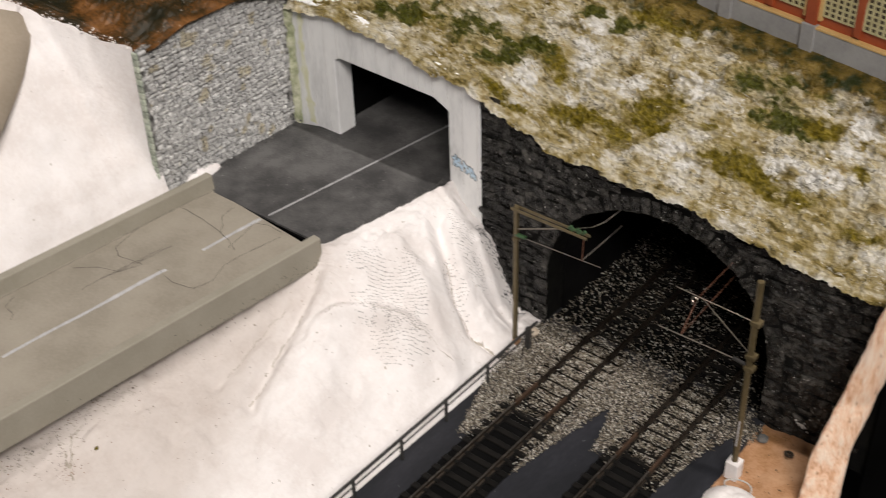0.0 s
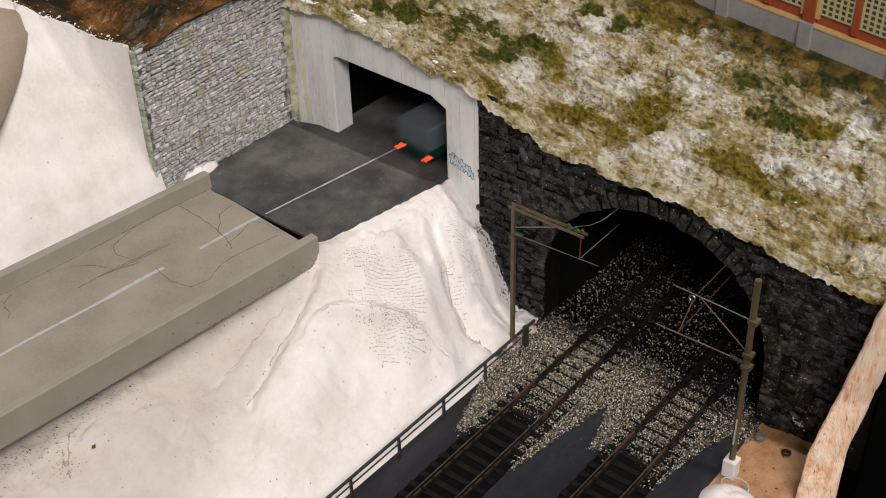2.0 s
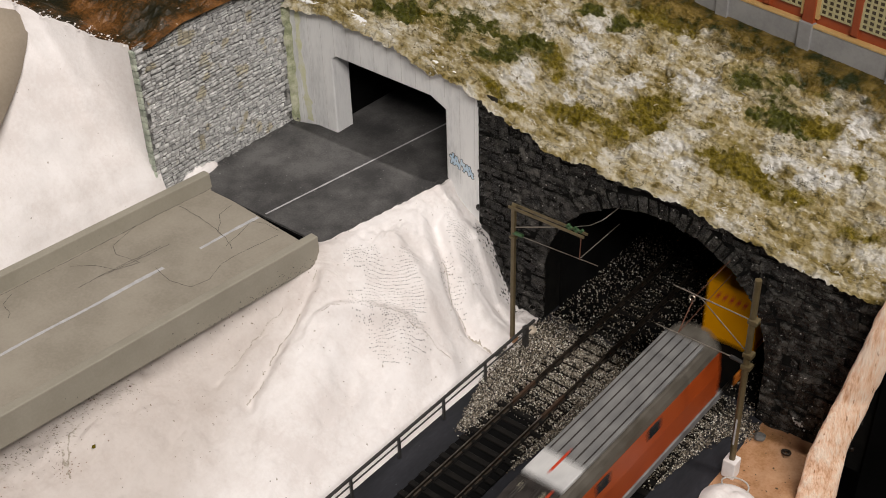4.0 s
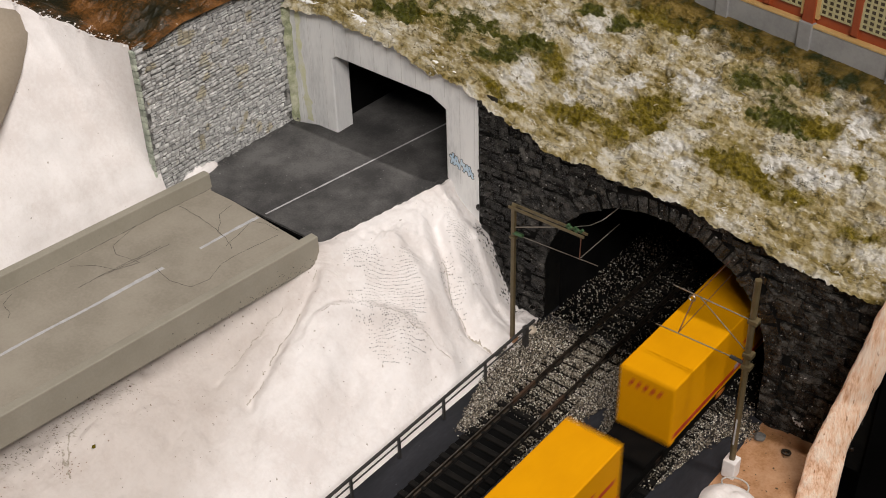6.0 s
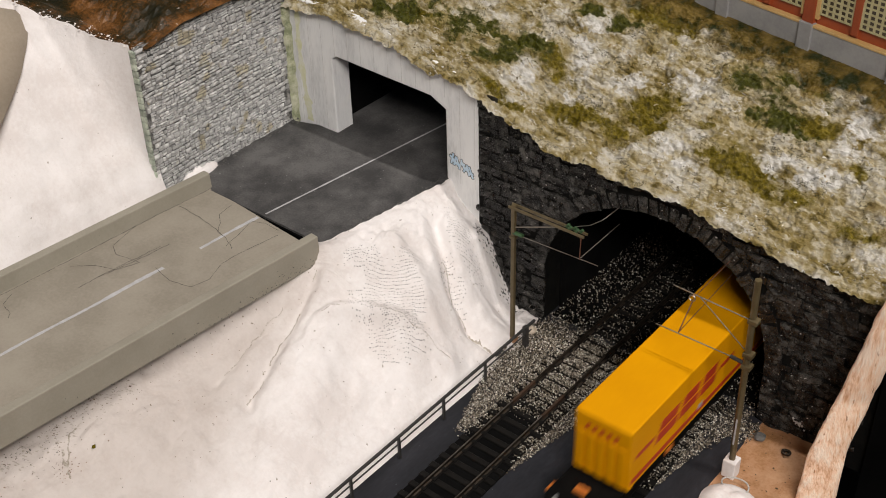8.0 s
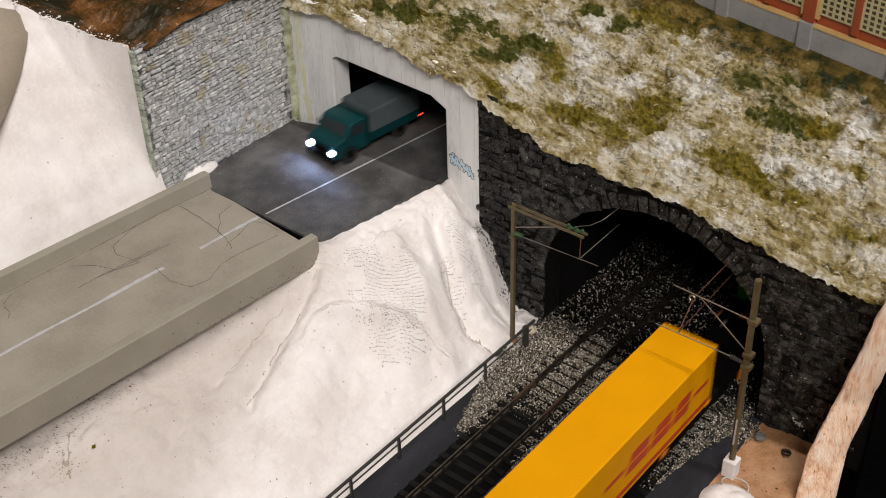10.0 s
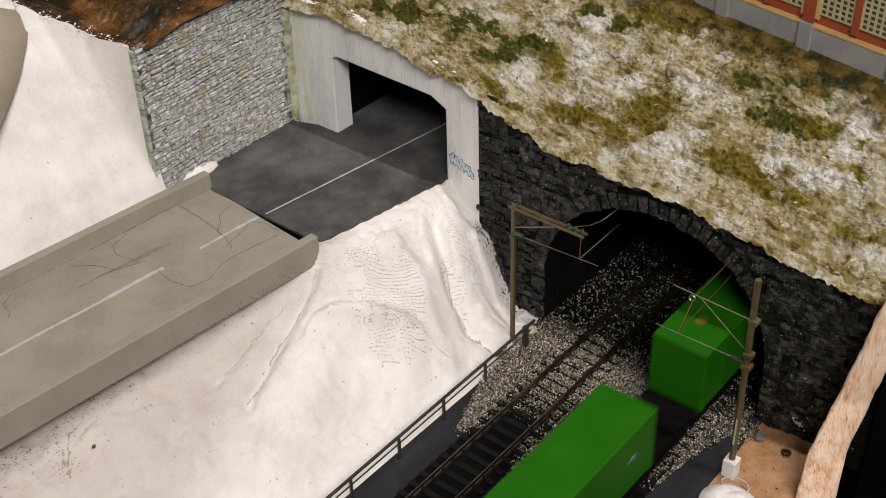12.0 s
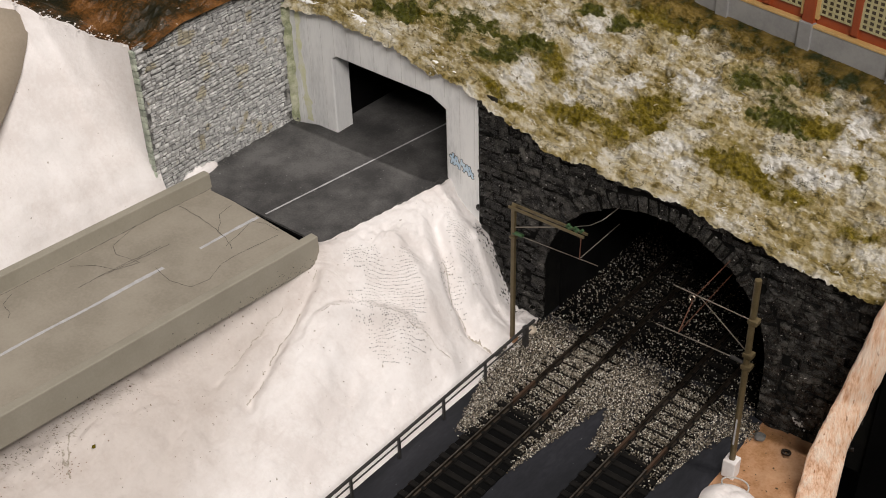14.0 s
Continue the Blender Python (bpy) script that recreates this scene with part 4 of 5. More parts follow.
def build_stone_wall():
    pts = [(315.5, 52)] + [(y, along(STONE_TOP, y)) for y in range(316, 421, 6)] + [(417, 52)]
    wall = tagged(part("wall_stone", slab(bmesh.new(), pts, 4, lambda u, v, w: (-267.4 - w, u, v)), WALLJOINT), "grey random-rubble stone retaining wall beside the road", "wall", kind="structure")
    rnd = random.Random(11)
    meshes = []
    for k in range(8):
        bm = boxed(-0.7, 0.7, -0.5, 0.5, -0.5, 0.5)
        bmesh.ops.subdivide_edges(bm, edges=list(bm.edges), cuts=1, use_grid_fill=True)
        for v in bm.verts:
            r = max(abs(v.co.y), abs(v.co.z))
            if v.co.x > 0.3 and r > 0.4:
                v.co.x -= 0.35
            v.co.x += rnd.uniform(-0.15, 0.15)
            if abs(v.co.y) > 0.4 and abs(v.co.z) > 0.4:
                v.co.y *= rnd.uniform(0.88, 1.0)
                v.co.z *= rnd.uniform(0.80, 1.0)
        bm.transform(Matrix.Scale(MM, 4))
        me = bpy.data.meshes.new("rubble_stone")
        bm.to_mesh(me)
        bm.free()
        me.materials.append(GREYSTONE)
        meshes.append(me)
    spots = []
    z = 53.0
    while z < 147:
        h = rnd.uniform(1.5, 3.3)
        y = 316 + rnd.uniform(0, 3)
        while y < 414:
            w = rnd.uniform(1.6, 4.2) if rnd.random() < 0.6 else rnd.uniform(4, 7.6)
            cz = z + h / 2 + 0.9 * math.sin(y / 14 + z / 9)
            if cz < along(STONE_TOP, y + w / 2) - 1 and y + w < 416:
                if h > 2.2 and rnd.random() < 0.55:
                    k = rnd.uniform(0.35, 0.65)
                    spots.append((y + w / 2, cz - h * (1 - k) / 2, w - 0.45, h * k - 0.4))
                    spots.append((y + w / 2, cz + h * k / 2, w - 0.55, h * (1 - k) - 0.4))
                else:
                    spots.append((y + w / 2, cz + rnd.uniform(-0.3, 0.3), w - 0.45, h * rnd.uniform(0.8, 1.05) - 0.4))
            y += w
        z += h
    spots.sort(key=lambda s: -s[2] * s[3])
    rest = bmesh.new()
    for i, (y, z, w, h) in enumerate(spots):
        m = at(-267.2 + rnd.uniform(-0.25, 0.25), y, z, rnd.uniform(-5, 5)) @ Matrix.Diagonal((1, w, h, 1))
        if i < 290:
            ob = new("rubble_stone", meshes[i % 8])
            ob.parent, ob.matrix_basis = wall, m
        else:
            k = len(rest.verts)
            rest.from_mesh(meshes[i % 8])
            rest.verts.ensure_lookup_table()
            bmesh.ops.transform(rest, matrix=m, verts=rest.verts[k:])
    rest.transform(Matrix.Scale(1000, 4))
    part("rubble_courses", rest, GREYSTONE, wall)["kind"] = "stuff"
    # quoins at the free end, moss in the corner
    for k in range(24):
        z = 56 + 3.6 * k
        if z < 139:
            part("corner_stone", boxed(-270.5, -266.7 + rnd.uniform(-0.2, 0.2), 315.0, 316.5, z, z + 3.2, bevel=0.4, segs=1), QUOIN, wall)
    def corner(u, v):
        z = 58 + 74 * v
        a = math.pi / 2 * u
        r = 2.8 + 1.2 * lump(u * 6, z, 0, 7, 3)
        return -268 + r * math.sin(a) * 1.0, 418.2 - r * math.cos(a) * 1.5, z
    part("moss_strip", sheet(8, 60, corner), MOSS, wall, "yellow-green moss in the corner", smooth=True)

    def fillet(u, v):
        a, r = 2 * math.pi * u, v
        x, y = -266.5 + 4.5 * r * math.cos(a), 343 + 13 * r * math.sin(a)
        return x, y, ROAD_Z - 0.5 + (5.0 + 2.5 * lump(x, y, 0, 4, 3)) * (1 - v * v) + 0.4 * lump(x, y, 0, 3, 3)
    tagged(part("plaster_fillet", sheet(30, 10, fillet), PLASTER, smooth=True), "white plaster fillet at the foot of the stone wall", "plaster", kind="structure")
    verts, faces = [], []
    for i in range(260):
        y = rnd.uniform(338, 417)
        x = -266 + abs(rnd.gauss(0, 1.8)) if i < 170 else along([(334, -165), (362, -164.5), (400, -158.5), (417, -158)], y) - abs(rnd.gauss(0, 1.6))
        s = rnd.uniform(0.25, 0.8)
        k = len(verts)
        for p in ((1, 0, 0), (-0.9, 0.3, 0), (0, 1, 0.1), (0.1, -0.9, 0), (0, 0, 0.9)):
            verts.append(((x + p[0] * s * rnd.uniform(0.6, 1.3)) * MM, (y + p[1] * s * rnd.uniform(0.6, 1.3)) * MM, (ROAD_Z + 0.25 + p[2] * s) * MM))
        for q in ((0, 2, 4), (2, 1, 4), (1, 3, 4), (3, 0, 4)):
            faces.append(tuple(k + j for j in q))
    me = bpy.data.meshes.new("road_grit")
    me.from_pydata(verts, [], faces)
    me.materials.append(GREYJOINT)
    tagged(new("road_grit", me), "dark grit along the edges of the road", "grit", kind="stuff")


build_stone_wall()


# ---- tracks ----
def build_track(cx):
    track = thing("railway_track", at(cx, 0, 0), "black sleepers with brown weathered steel rails", "track", "railway tracks")
    for side in (-1, 1):
        x = side * 8.7
        for name, y0, y1, mat in (("rail", -1480, 2340, RAIL),):
            bm = bmesh.new()
            slab(bm, [(x - 1.0, -2.5), (x - 1.0, -2.1), (x - 0.25, -1.8), (x - 0.25, -0.8), (x - 0.5, -0.6), (x - 0.5, 0), (x + 0.5, 0),
                      (x + 0.5, -0.6), (x + 0.25, -0.8), (x + 0.25, -1.8), (x + 1.0, -2.1), (x + 1.0, -2.5)], y1 - y0, lambda u, v, w: (u, y0 + w, v))
            part(name, bm, mat, track)
        part("rail_head", boxed(x - 0.28, x + 0.28, -1480, 360, -0.02, 0.05), RAILTOP, track, "worn bright rail head")
        part("rusty_length", boxed(x - 0.6, x + 0.6, 354, 372, -1.9, 0.06), RUST, track, "rusty rail length")
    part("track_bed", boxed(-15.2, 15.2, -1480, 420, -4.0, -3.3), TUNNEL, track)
    one = boxed(-15.5, 15.5, -1.6, 1.6, -4.0, -2.4, bevel=0.3, segs=1)
    box(one, -11.4, -6.2, -1.0, 1.0, -2.45, -1.8)
    box(one, 6.2, 11.4, -1.0, 1.0, -2.45, -1.8)
    first = part("sleeper", one, SLEEPER, track, m=at(0, 196, 0))
    y = 203.4
    while y < 640:
        again(first, at(0, y, 0))
        y += 7.4
    rest = bmesh.new()
    for a, b in ((-1478, 192), (640, 2335)):
        y = a
        while y < b:
            box(rest, -15.5, 15.5, y - 1.35, y + 1.35, -4.0, -2.4)
            y += 7.4
    part("far_sleepers", rest, SLEEPER, track)["kind"] = "stuff"
    webs = bmesh.new()
    for x in (-8.7, 8.7):
        box(webs, x - 1.6, x + 1.6, 180, 640, -3.9, -2.7)
    part("sleeper_web", webs, SLEEPER, track)
    return track


for cx in TRACKS:
    build_track(cx)


# black sheet over the board, in place of the shade inside the tunnel
tagged(part("tunnel_floor", boxed(-92, 30, 424, 2340, -3.98, -3.85), TUNNEL), "black sheet standing for the shade on the railway tunnel floor", "tunnel", kind="structure")


def ballast_start(x):
    return along([(-96, 395), (-90, 362), (-77, 324), (-69, 330), (-64, 352), (-51, 352), (-46, 330), (-41, 318), (-36, 350), (-30, 381), (-26, 375),
                  (-21, 354), (-10, 352), (-6, 362), (6, 358), (10, 350), (16, 348), (20, 378), (26, 398), (40, 402)], x)


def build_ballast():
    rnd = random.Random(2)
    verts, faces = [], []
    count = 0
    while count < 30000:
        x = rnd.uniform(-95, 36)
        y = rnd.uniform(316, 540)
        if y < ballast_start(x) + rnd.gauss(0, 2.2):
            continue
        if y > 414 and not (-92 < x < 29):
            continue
        # chips thinned past the mouth, to draw the shade inside
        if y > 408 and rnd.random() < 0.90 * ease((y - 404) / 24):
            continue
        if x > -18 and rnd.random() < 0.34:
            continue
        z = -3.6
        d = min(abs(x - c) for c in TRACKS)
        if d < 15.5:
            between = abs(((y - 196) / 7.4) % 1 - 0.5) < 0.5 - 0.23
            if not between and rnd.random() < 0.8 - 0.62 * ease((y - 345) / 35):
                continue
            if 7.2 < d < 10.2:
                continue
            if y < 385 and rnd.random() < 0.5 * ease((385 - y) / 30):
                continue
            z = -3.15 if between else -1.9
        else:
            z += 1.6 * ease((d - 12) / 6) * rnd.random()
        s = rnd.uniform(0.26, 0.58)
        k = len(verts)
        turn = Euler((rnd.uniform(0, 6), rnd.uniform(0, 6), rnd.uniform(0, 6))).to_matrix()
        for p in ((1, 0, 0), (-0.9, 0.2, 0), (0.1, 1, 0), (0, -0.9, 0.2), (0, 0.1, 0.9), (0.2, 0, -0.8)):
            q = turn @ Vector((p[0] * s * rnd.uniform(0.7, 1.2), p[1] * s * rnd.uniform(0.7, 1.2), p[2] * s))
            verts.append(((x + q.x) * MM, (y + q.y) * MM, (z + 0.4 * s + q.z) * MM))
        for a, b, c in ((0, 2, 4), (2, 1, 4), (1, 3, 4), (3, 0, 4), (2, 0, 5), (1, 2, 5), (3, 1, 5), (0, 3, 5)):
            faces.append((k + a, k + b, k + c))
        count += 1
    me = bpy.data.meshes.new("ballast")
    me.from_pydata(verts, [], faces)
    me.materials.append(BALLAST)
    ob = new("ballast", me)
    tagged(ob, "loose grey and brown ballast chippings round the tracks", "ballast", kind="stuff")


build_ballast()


# ---- fence ----
def build_fence():
    f = thing("fence", at(-87, 0, 0), "dark painted two-rail lineside fence", "fence")
    part("top_rail", boxed(-0.7, 0.7, -300, 401, 8.9, 10.1, bevel=0.2, segs=1), FENCE, f)
    part("lower_rail", rodded((0, -300, 5.2), (0, 398, 5.2), 0.4), FENCE, f)
    one = part("post", boxed(-0.55, 0.55, -0.6, 0.6, -4, 9.0), FENCE, f, m=at(0, 261.5, 0))
    for k in range(-17, 4):
        if k:
            again(one, at(0, 261.5 + 32.6 * k, 0))
    part("post", boxed(-1.3, 1.3, -1.3, 1.3, -4, 10.5, bevel=0.2, segs=1), FENCE, f, m=at(0, 393, 0))


build_fence()


# ---- catenary masts ----
def build_mast_left():
    m = thing("catenary_mast", at(-94.5, 392, 0), "brown catenary mast with a double cantilever arm", "mast", "catenary masts")
    part("pole", boxed(-1.1, 1.1, -0.9, 0.9, -3, 82, bevel=0.2, segs=1), MASTPAINT, m)
    part("arm", boxed(-2, 41, -2.0, -1.2, 80.6, 81.8), MASTPAINT, m)
    part("arm", boxed(-2, 41, 1.0, 1.8, 80.6, 81.8), MASTPAINT, m)
    part("brace", rodded((1, 0, 69.5), (27, 0, 80.5), 0.35), WIRE, m)
    part("registration_arm", rodded((2, 0, 65.5), (49, -1, 68.3), 0.2), WIRE, m)
    bm = bmesh.new()
    rod(bm, (0, 0, 66), (5.5, 0, 66.2), 1.1, 10)
    part("insulator", bm, GREENTHREAD, m)
    bm = bmesh.new()
    for k in range(5):
        rod(bm, (30 + 1.9 * k, 0.5 - (k % 2), 81.6), (31.2 + 1.9 * k, 0.8 - (k % 2), 83.2), 0.75, 8)
    part("insulator", bm, GREENTHREAD, m)
    part("dropper", rodded((38.5, 0, 80.5), (38.8, -1, 67.5), 0.3), COPPER, m)
    part("contact_wire", rodded((38.5, -1, 67.5), (42, 28, 73), 0.17), WIRE, m)
    bm = bmesh.new()
    rod(bm, (35, 1, 83.5), (38.5, 7, 82.2), 0.16)
    rod(bm, (38.5, 7, 82.2), (41, 14, 82.4), 0.16)
    rod(bm, (41, 14, 82.4), (43, 24, 84.5), 0.16)
    part("carrier_wire", bm, WIRE, m)
    part("clamp", boxed(-1.6, 1.6, -1.4, 1.4, 62.5, 64.2, bevel=0.2, segs=1), MASTPAINT, m)
    part("foot", boxed(-2.2, 2.2, -2.2, 2.2, -4, 0.5, bevel=0.4), CORK, m)


def build_mast_right():
    m = thing("catenary_mast", at(38.2, 378, 0), "brown tubular catenary mast with wire cantilevers on a white foot", "mast", "catenary masts")
    part("pole", rodded((0, 0, 2), (-0.9, 0, 106), 1.45, 14), MASTPAINT, m)
    part("white_strip", boxed(-0.35, 0.35, -1.75, -1.4, 16, 31), ROADMARK, m, "white strip on the mast")
    part("foot", boxed(-3.1, 3.1, -3.1, 3.1, -4, 6, bevel=0.5), PLASTER, m, "white plastic foot")
    for z in (59.5, 66, 84):
        part("clamp", boxed(-2.2, 2.2, -2.0, 2.0, z, z + 2.4, bevel=0.3, segs=1), MASTPAINT, m)
    part("upper_arm", rodded((-1, 0, 85), (-38, 0, 86.5), 0.27), WIRE, m)
    part("lower_arm", rodded((-8, 0, 62.2), (-44.5, 0, 62), 0.27), WIRE, m)
    part("insulator", rodded((-1, 0, 61.5), (-8, 0, 62.2), 0.9, 10), FENCE, m)
    part("stay", rodded((-1, 0, 68), (-25, 0, 85.8), 0.25), WIRE, m)
    part("dropper", rodded((-33.5, 0.5, 62), (-33, 10, 74), 0.3), COPPER, m)
    part("contact_wire", rodded((-33.5, 0, 62), (-32, 46, 68), 0.2), COPPER, m)
    part("carrier_wire", rodded((-33, 8, 75), (-31, 45, 80), 0.2), COPPER, m)
    bm = bmesh.new()
    for k in range(10):
        a, b = 2 * math.pi * k / 10, 2 * math.pi * (k + 1) / 10
        rod(bm, (-33 + 1.5 * math.cos(a), 9, 76 + 1.5 * math.sin(a)), (-33 + 1.5 * math.cos(b), 9, 76 + 1.5 * math.sin(b)), 0.3, 5)
    part("wire_ring", bm, WIRE, m)


build_mast_left()
build_mast_right()


# ---- corner beside the tunnel: tan board, torn rim, black board for the dark void ----
def build_corner():
    tagged(part("tan_board", sheet(40, 40, lambda u, v: (30 + 44 * u, 330 + 88 * v, -4.5 + 2.5 * u + 0.6 * lump(60 * u, 88 * v, 0, 14, 3))), CORK, smooth=True),
           "bare tan board at the edge of the layout", "base board", kind="structure")

    def rim(u, v):
        z = -30 + 135 * v
        cx = along([(-30, 64), (0, 70), (20, 68.5), (45, 72), (70, 76), (92, 79), (110, 83)], z)
        cy = along([(-30, 362), (0, 380), (20, 388), (45, 399.5), (70, 404.5), (92, 408), (110, 413)], z)
        wide = along([(-30, 18), (0, 17.5), (50, 15), (110, 14)], z)
        a = u * 2 * math.pi
        r = 1 + 0.07 * lump(u * 20, z * 0.5, 0, 4, 4, 2.2)
        # a flat strip, round at its edges
        s, d = math.cos(a) * wide / 2 * r, math.sin(a) * 3.0 * r
        return cx - 0.6 + wide * 0.38 + 0.78 * s + 0.63 * d, cy - 0.6 + wide * 0.32 + 0.63 * s - 0.78 * d, z
    tagged(part("plaster_rim", sheet(40, 110, rim), RIM, smooth=True), "torn orange-white plaster rim of the hill shell", "rim", kind="structure")
    # board added to stand for the darkness right of the rim
    tagged(part("black_fascia", boxed(84, 420, 416, 420, -700, 96), VOID), "black board added for the dark void beside the rim", "panel", kind="structure")
    # crumpled white plaster and a clear ring
    def heap(u, v):
        a, r = 2 * math.pi * u, 13.5 * v
        x, y = 47 + r * math.cos(a), 361 + r * 0.9 * math.sin(a)
        return x, y, -3.5 + 5.0 * (1 - v ** 3) + 2.2 * lump(x, y, 0, 6, 4) * (1 - v)
    tagged(part("plaster_lump", sheet(36, 14, heap), PLASTER, smooth=True), "crumpled white plaster lump on the board", "plaster")
    ring = bmesh.new()
    for k in range(40):
        a, b = 2 * math.pi * k / 40, 2 * math.pi * (k + 1) / 40
        rod(ring, (6.2 * math.cos(a), 4.6 * math.sin(a), 0.5 * math.sin(2 * a)), (6.2 * math.cos(b), 4.6 * math.sin(b), 0.5 * math.sin(2 * b)), 0.38, 7)
    tagged(part("tape_ring", ring, RINGGREY, m=at(44.5, 370.5, -0.8), smooth=True), "pale grey ring of tape on the board", "tape")
    rnd = random.Random(5)
    for x, y, s, mat, label in ((38.5, 406, 2.7, GREYJOINT, "small dark grey stone by the wall"), 
                                (-92, 404, 3.6, BEIGE, "tan stone chip by the fence")):
        bm = bmesh.new()
        bmesh.ops.create_icosphere(bm, subdivisions=2, radius=s)
        for v in bm.verts:
            v.co *= 1 + rnd.uniform(-0.22, 0.18)
            v.co.z *= 0.6
        tagged(part("pebble", bm, mat, m=at(x, y, -2)), label, "stone")


build_corner()


def build_washer():
    w = bmesh.new()
    for k in range(16):
        a, b = 2 * math.pi * k / 16, 2 * math.pi * (k + 1) / 16
        rod(w, (1.7 * math.cos(a), 1.3 * math.sin(a), 0), (1.7 * math.cos(b), 1.3 * math.sin(b), 0), 0.75, 8)
    tagged(part("washer", w, RAIL, m=at(53, 403.5, -1.4), smooth=True), "small dark metal washer on the tan board", "washer")
    # plaster splash at the foot of the black wall
    rnd = random.Random(44)
    bm = bmesh.new()
    for k in range(14):
        m = Matrix.Translation((rnd.gauss(0, 2.2), rnd.gauss(0, 0.5), rnd.gauss(0, 2.2))) @ Matrix.Diagonal((rnd.uniform(0.5, 1.4), 0.5, rnd.uniform(0.5, 1.6), 1))
        bmesh.ops.create_icosphere(bm, subdivisions=1, radius=0.6, matrix=m)
    tagged(part("plaster_splash", bm, RINGGREY, m=at(51.5, 416.2, 5.5)), "pale plaster splash on the foot of the black wall", "plaster", kind="stuff")


build_washer()


# ---- building on the hill ----
def build_building():
    red = material("red_brick_paint", [(0.30, 0.055, 0.015), (0.38, 0.08, 0.022)], 0.55, size=12, fine=1, bump=0.15)
    cream = material("cream_trim", [(0.62, 0.40, 0.15), (0.70, 0.48, 0.20)], 0.55, size=10, bump=0.1)
    plinth = material("grey_plinth", [(0.29, 0.29, 0.29), (0.37, 0.37, 0.365)], 0.6, size=14, bump=0.15)
    lattice = material("window_lattice", [(0.46, 0.41, 0.22), (0.56, 0.51, 0.29)], 0.5, size=6, bump=0.1)
    pane = material("dark_pane", [(0.05, 0.035, 0.02), (0.08, 0.06, 0.03)], 0.2, size=20, bump=0)
    b = thing("factory_building", at(-6.2, 497.0, 147.5, 0, 0, -11.0), "red brick model factory with cream trim and arched lattice windows", "building")
    part("wall", boxed(-64, 150, 2.2, 90, 0, 70), red, b)
    part("roof", slab(bmesh.new(), [(-2, 70), (92, 70), (45, 96)], 218, lambda u, v, w: (-66 + w, u, v)), plinth, b)
    part("plinth", boxed(-66, 152, -0.6, 4, -4, 12.0, bevel=0.3), plinth, b)
    part("plinth_cap", boxed(-66, 152, -1.0, 3, 12.0, 13.2, bevel=0.2), cream, b)
    for k in range(-1, 4):
        x = -1.0 + 47.5 * k
        if x - 4 < -66:
            continue
        part("pier_base", boxed(x - 3.6, x + 3.6, -1.8, 2, -4, 13.6, bevel=0.3), plinth, b)
        part("pier", boxed(x - 3.0, x + 3.0, -0.6, 3, 13.6, 68, bevel=0.2), red, b)
        for s in (-1, 1):
            part("pier_edge", boxed(x + s * 3.9 - 0.9, x + s * 3.9 + 0.9, 0.4, 3, 16, 66), cream, b)
        for j in range(2):
            wx = x + 13.2 + 21.1 * j
            win = part("window", boxed(-8.5, 8.5, 1.6, 2.4, 18.4, 40), pane, b, m=at(wx, 0, 0))
            frame_bm = bmesh.new()
            for i in range(6):
                u = -8.2 + 16.4 * i / 5
                box(frame_bm, u - 0.55, u + 0.55, 1.0, 1.7, 18.4, 40)
            for i in range(9):
                z = 18.8 + 20.6 * i / 8
                box(frame_bm, -8.5, 8.5, 1.05, 1.65, z - 0.4, z + 0.4)
            part("lattice", frame_bm, lattice, win)
            # spandrels that round the head of the window
            for s in (-1, 1):
                pts = [(s * 8.9, 41)] + [(s * 8.9 * math.cos(a), 29 + 9.5 * math.sin(a)) for a in [math.pi / 2 * q / 8 for q in range(9)]]
                part("spandrel", slab(bmesh.new(), pts, 1.6, lambda u, v, w: (u, 0.6 + w, v)), red, win)
        part("mullion_pier", boxed(x + 21.9, x + 25.6, 0.5, 3, 14.5, 66, bevel=0.2), red, b)
        for u0, u1 in ((42.7, 43.2),):
            part("reveal", boxed(x + u0, x + u1, 0.7, 3, 14.5, 66), red, b)


build_building()


# ---- vehicles ----
ORANGE = material("orange_loco_paint", [(0.33, 0.052, 0.007), (0.39, 0.066, 0.010)], 0.4, size=12, fine=1, bump=0.05)
LOCOROOF = material("grey_loco_roof", [(0.06, 0.052, 0.04), (0.125, 0.114, 0.096)], 0.5, size=9, fine=0.8, bump=0.15)
RIBROOF = material("grey_ribbed_roof", [(0.13, 0.13, 0.13), (0.21, 0.21, 0.205)], 0.45, size=8, bump=0.1)
HATCH = material("light_grey_hatch", [(0.46, 0.46, 0.46), (0.58, 0.58, 0.57)], 0.45, size=8, bump=0.1)
DARKKIT = material("dark_roof_gear", [(0.025, 0.022, 0.02), (0.06, 0.05, 0.045)], 0.5, 0.3, size=4, bump=0.2)
SKIRT = material("grey_skirt", [(0.13, 0.13, 0.132), (0.20, 0.20, 0.20)], 0.5, size=8, bump=0.1)
UNDER = material("black_underframe", [(0.003, 0.003, 0.003), (0.006, 0.0055, 0.005)], 0.7, spec=0.04, size=6, bump=0.3)
GLASS = material("dark_cab_glass", [(0.02, 0.025, 0.027)], 0.08, size=20, bump=0)
WARM = material("warm_lamp", [(1.0, 0.6, 0.3)], 0.4, bump=0, glow=((1.0, 0.40, 0.10), 6.0))
COLD = material("cold_headlight", [(0.9, 0.95, 1.0)], 0.4, bump=0, glow=((0.42, 0.58, 1.0), 240.0))
TAIL = material("red_tail_light", [(0.8, 0.05, 0.02)], 0.4, bump=0, glow=((1.0, 0.09, 0.02), 4.5))
YELLOW = material("yellow_container", [(0.70, 0.300, 0.001), (0.76, 0.335, 0.001)], 0.55, spec=0.08, size=30, fine=2, bump=0.05)
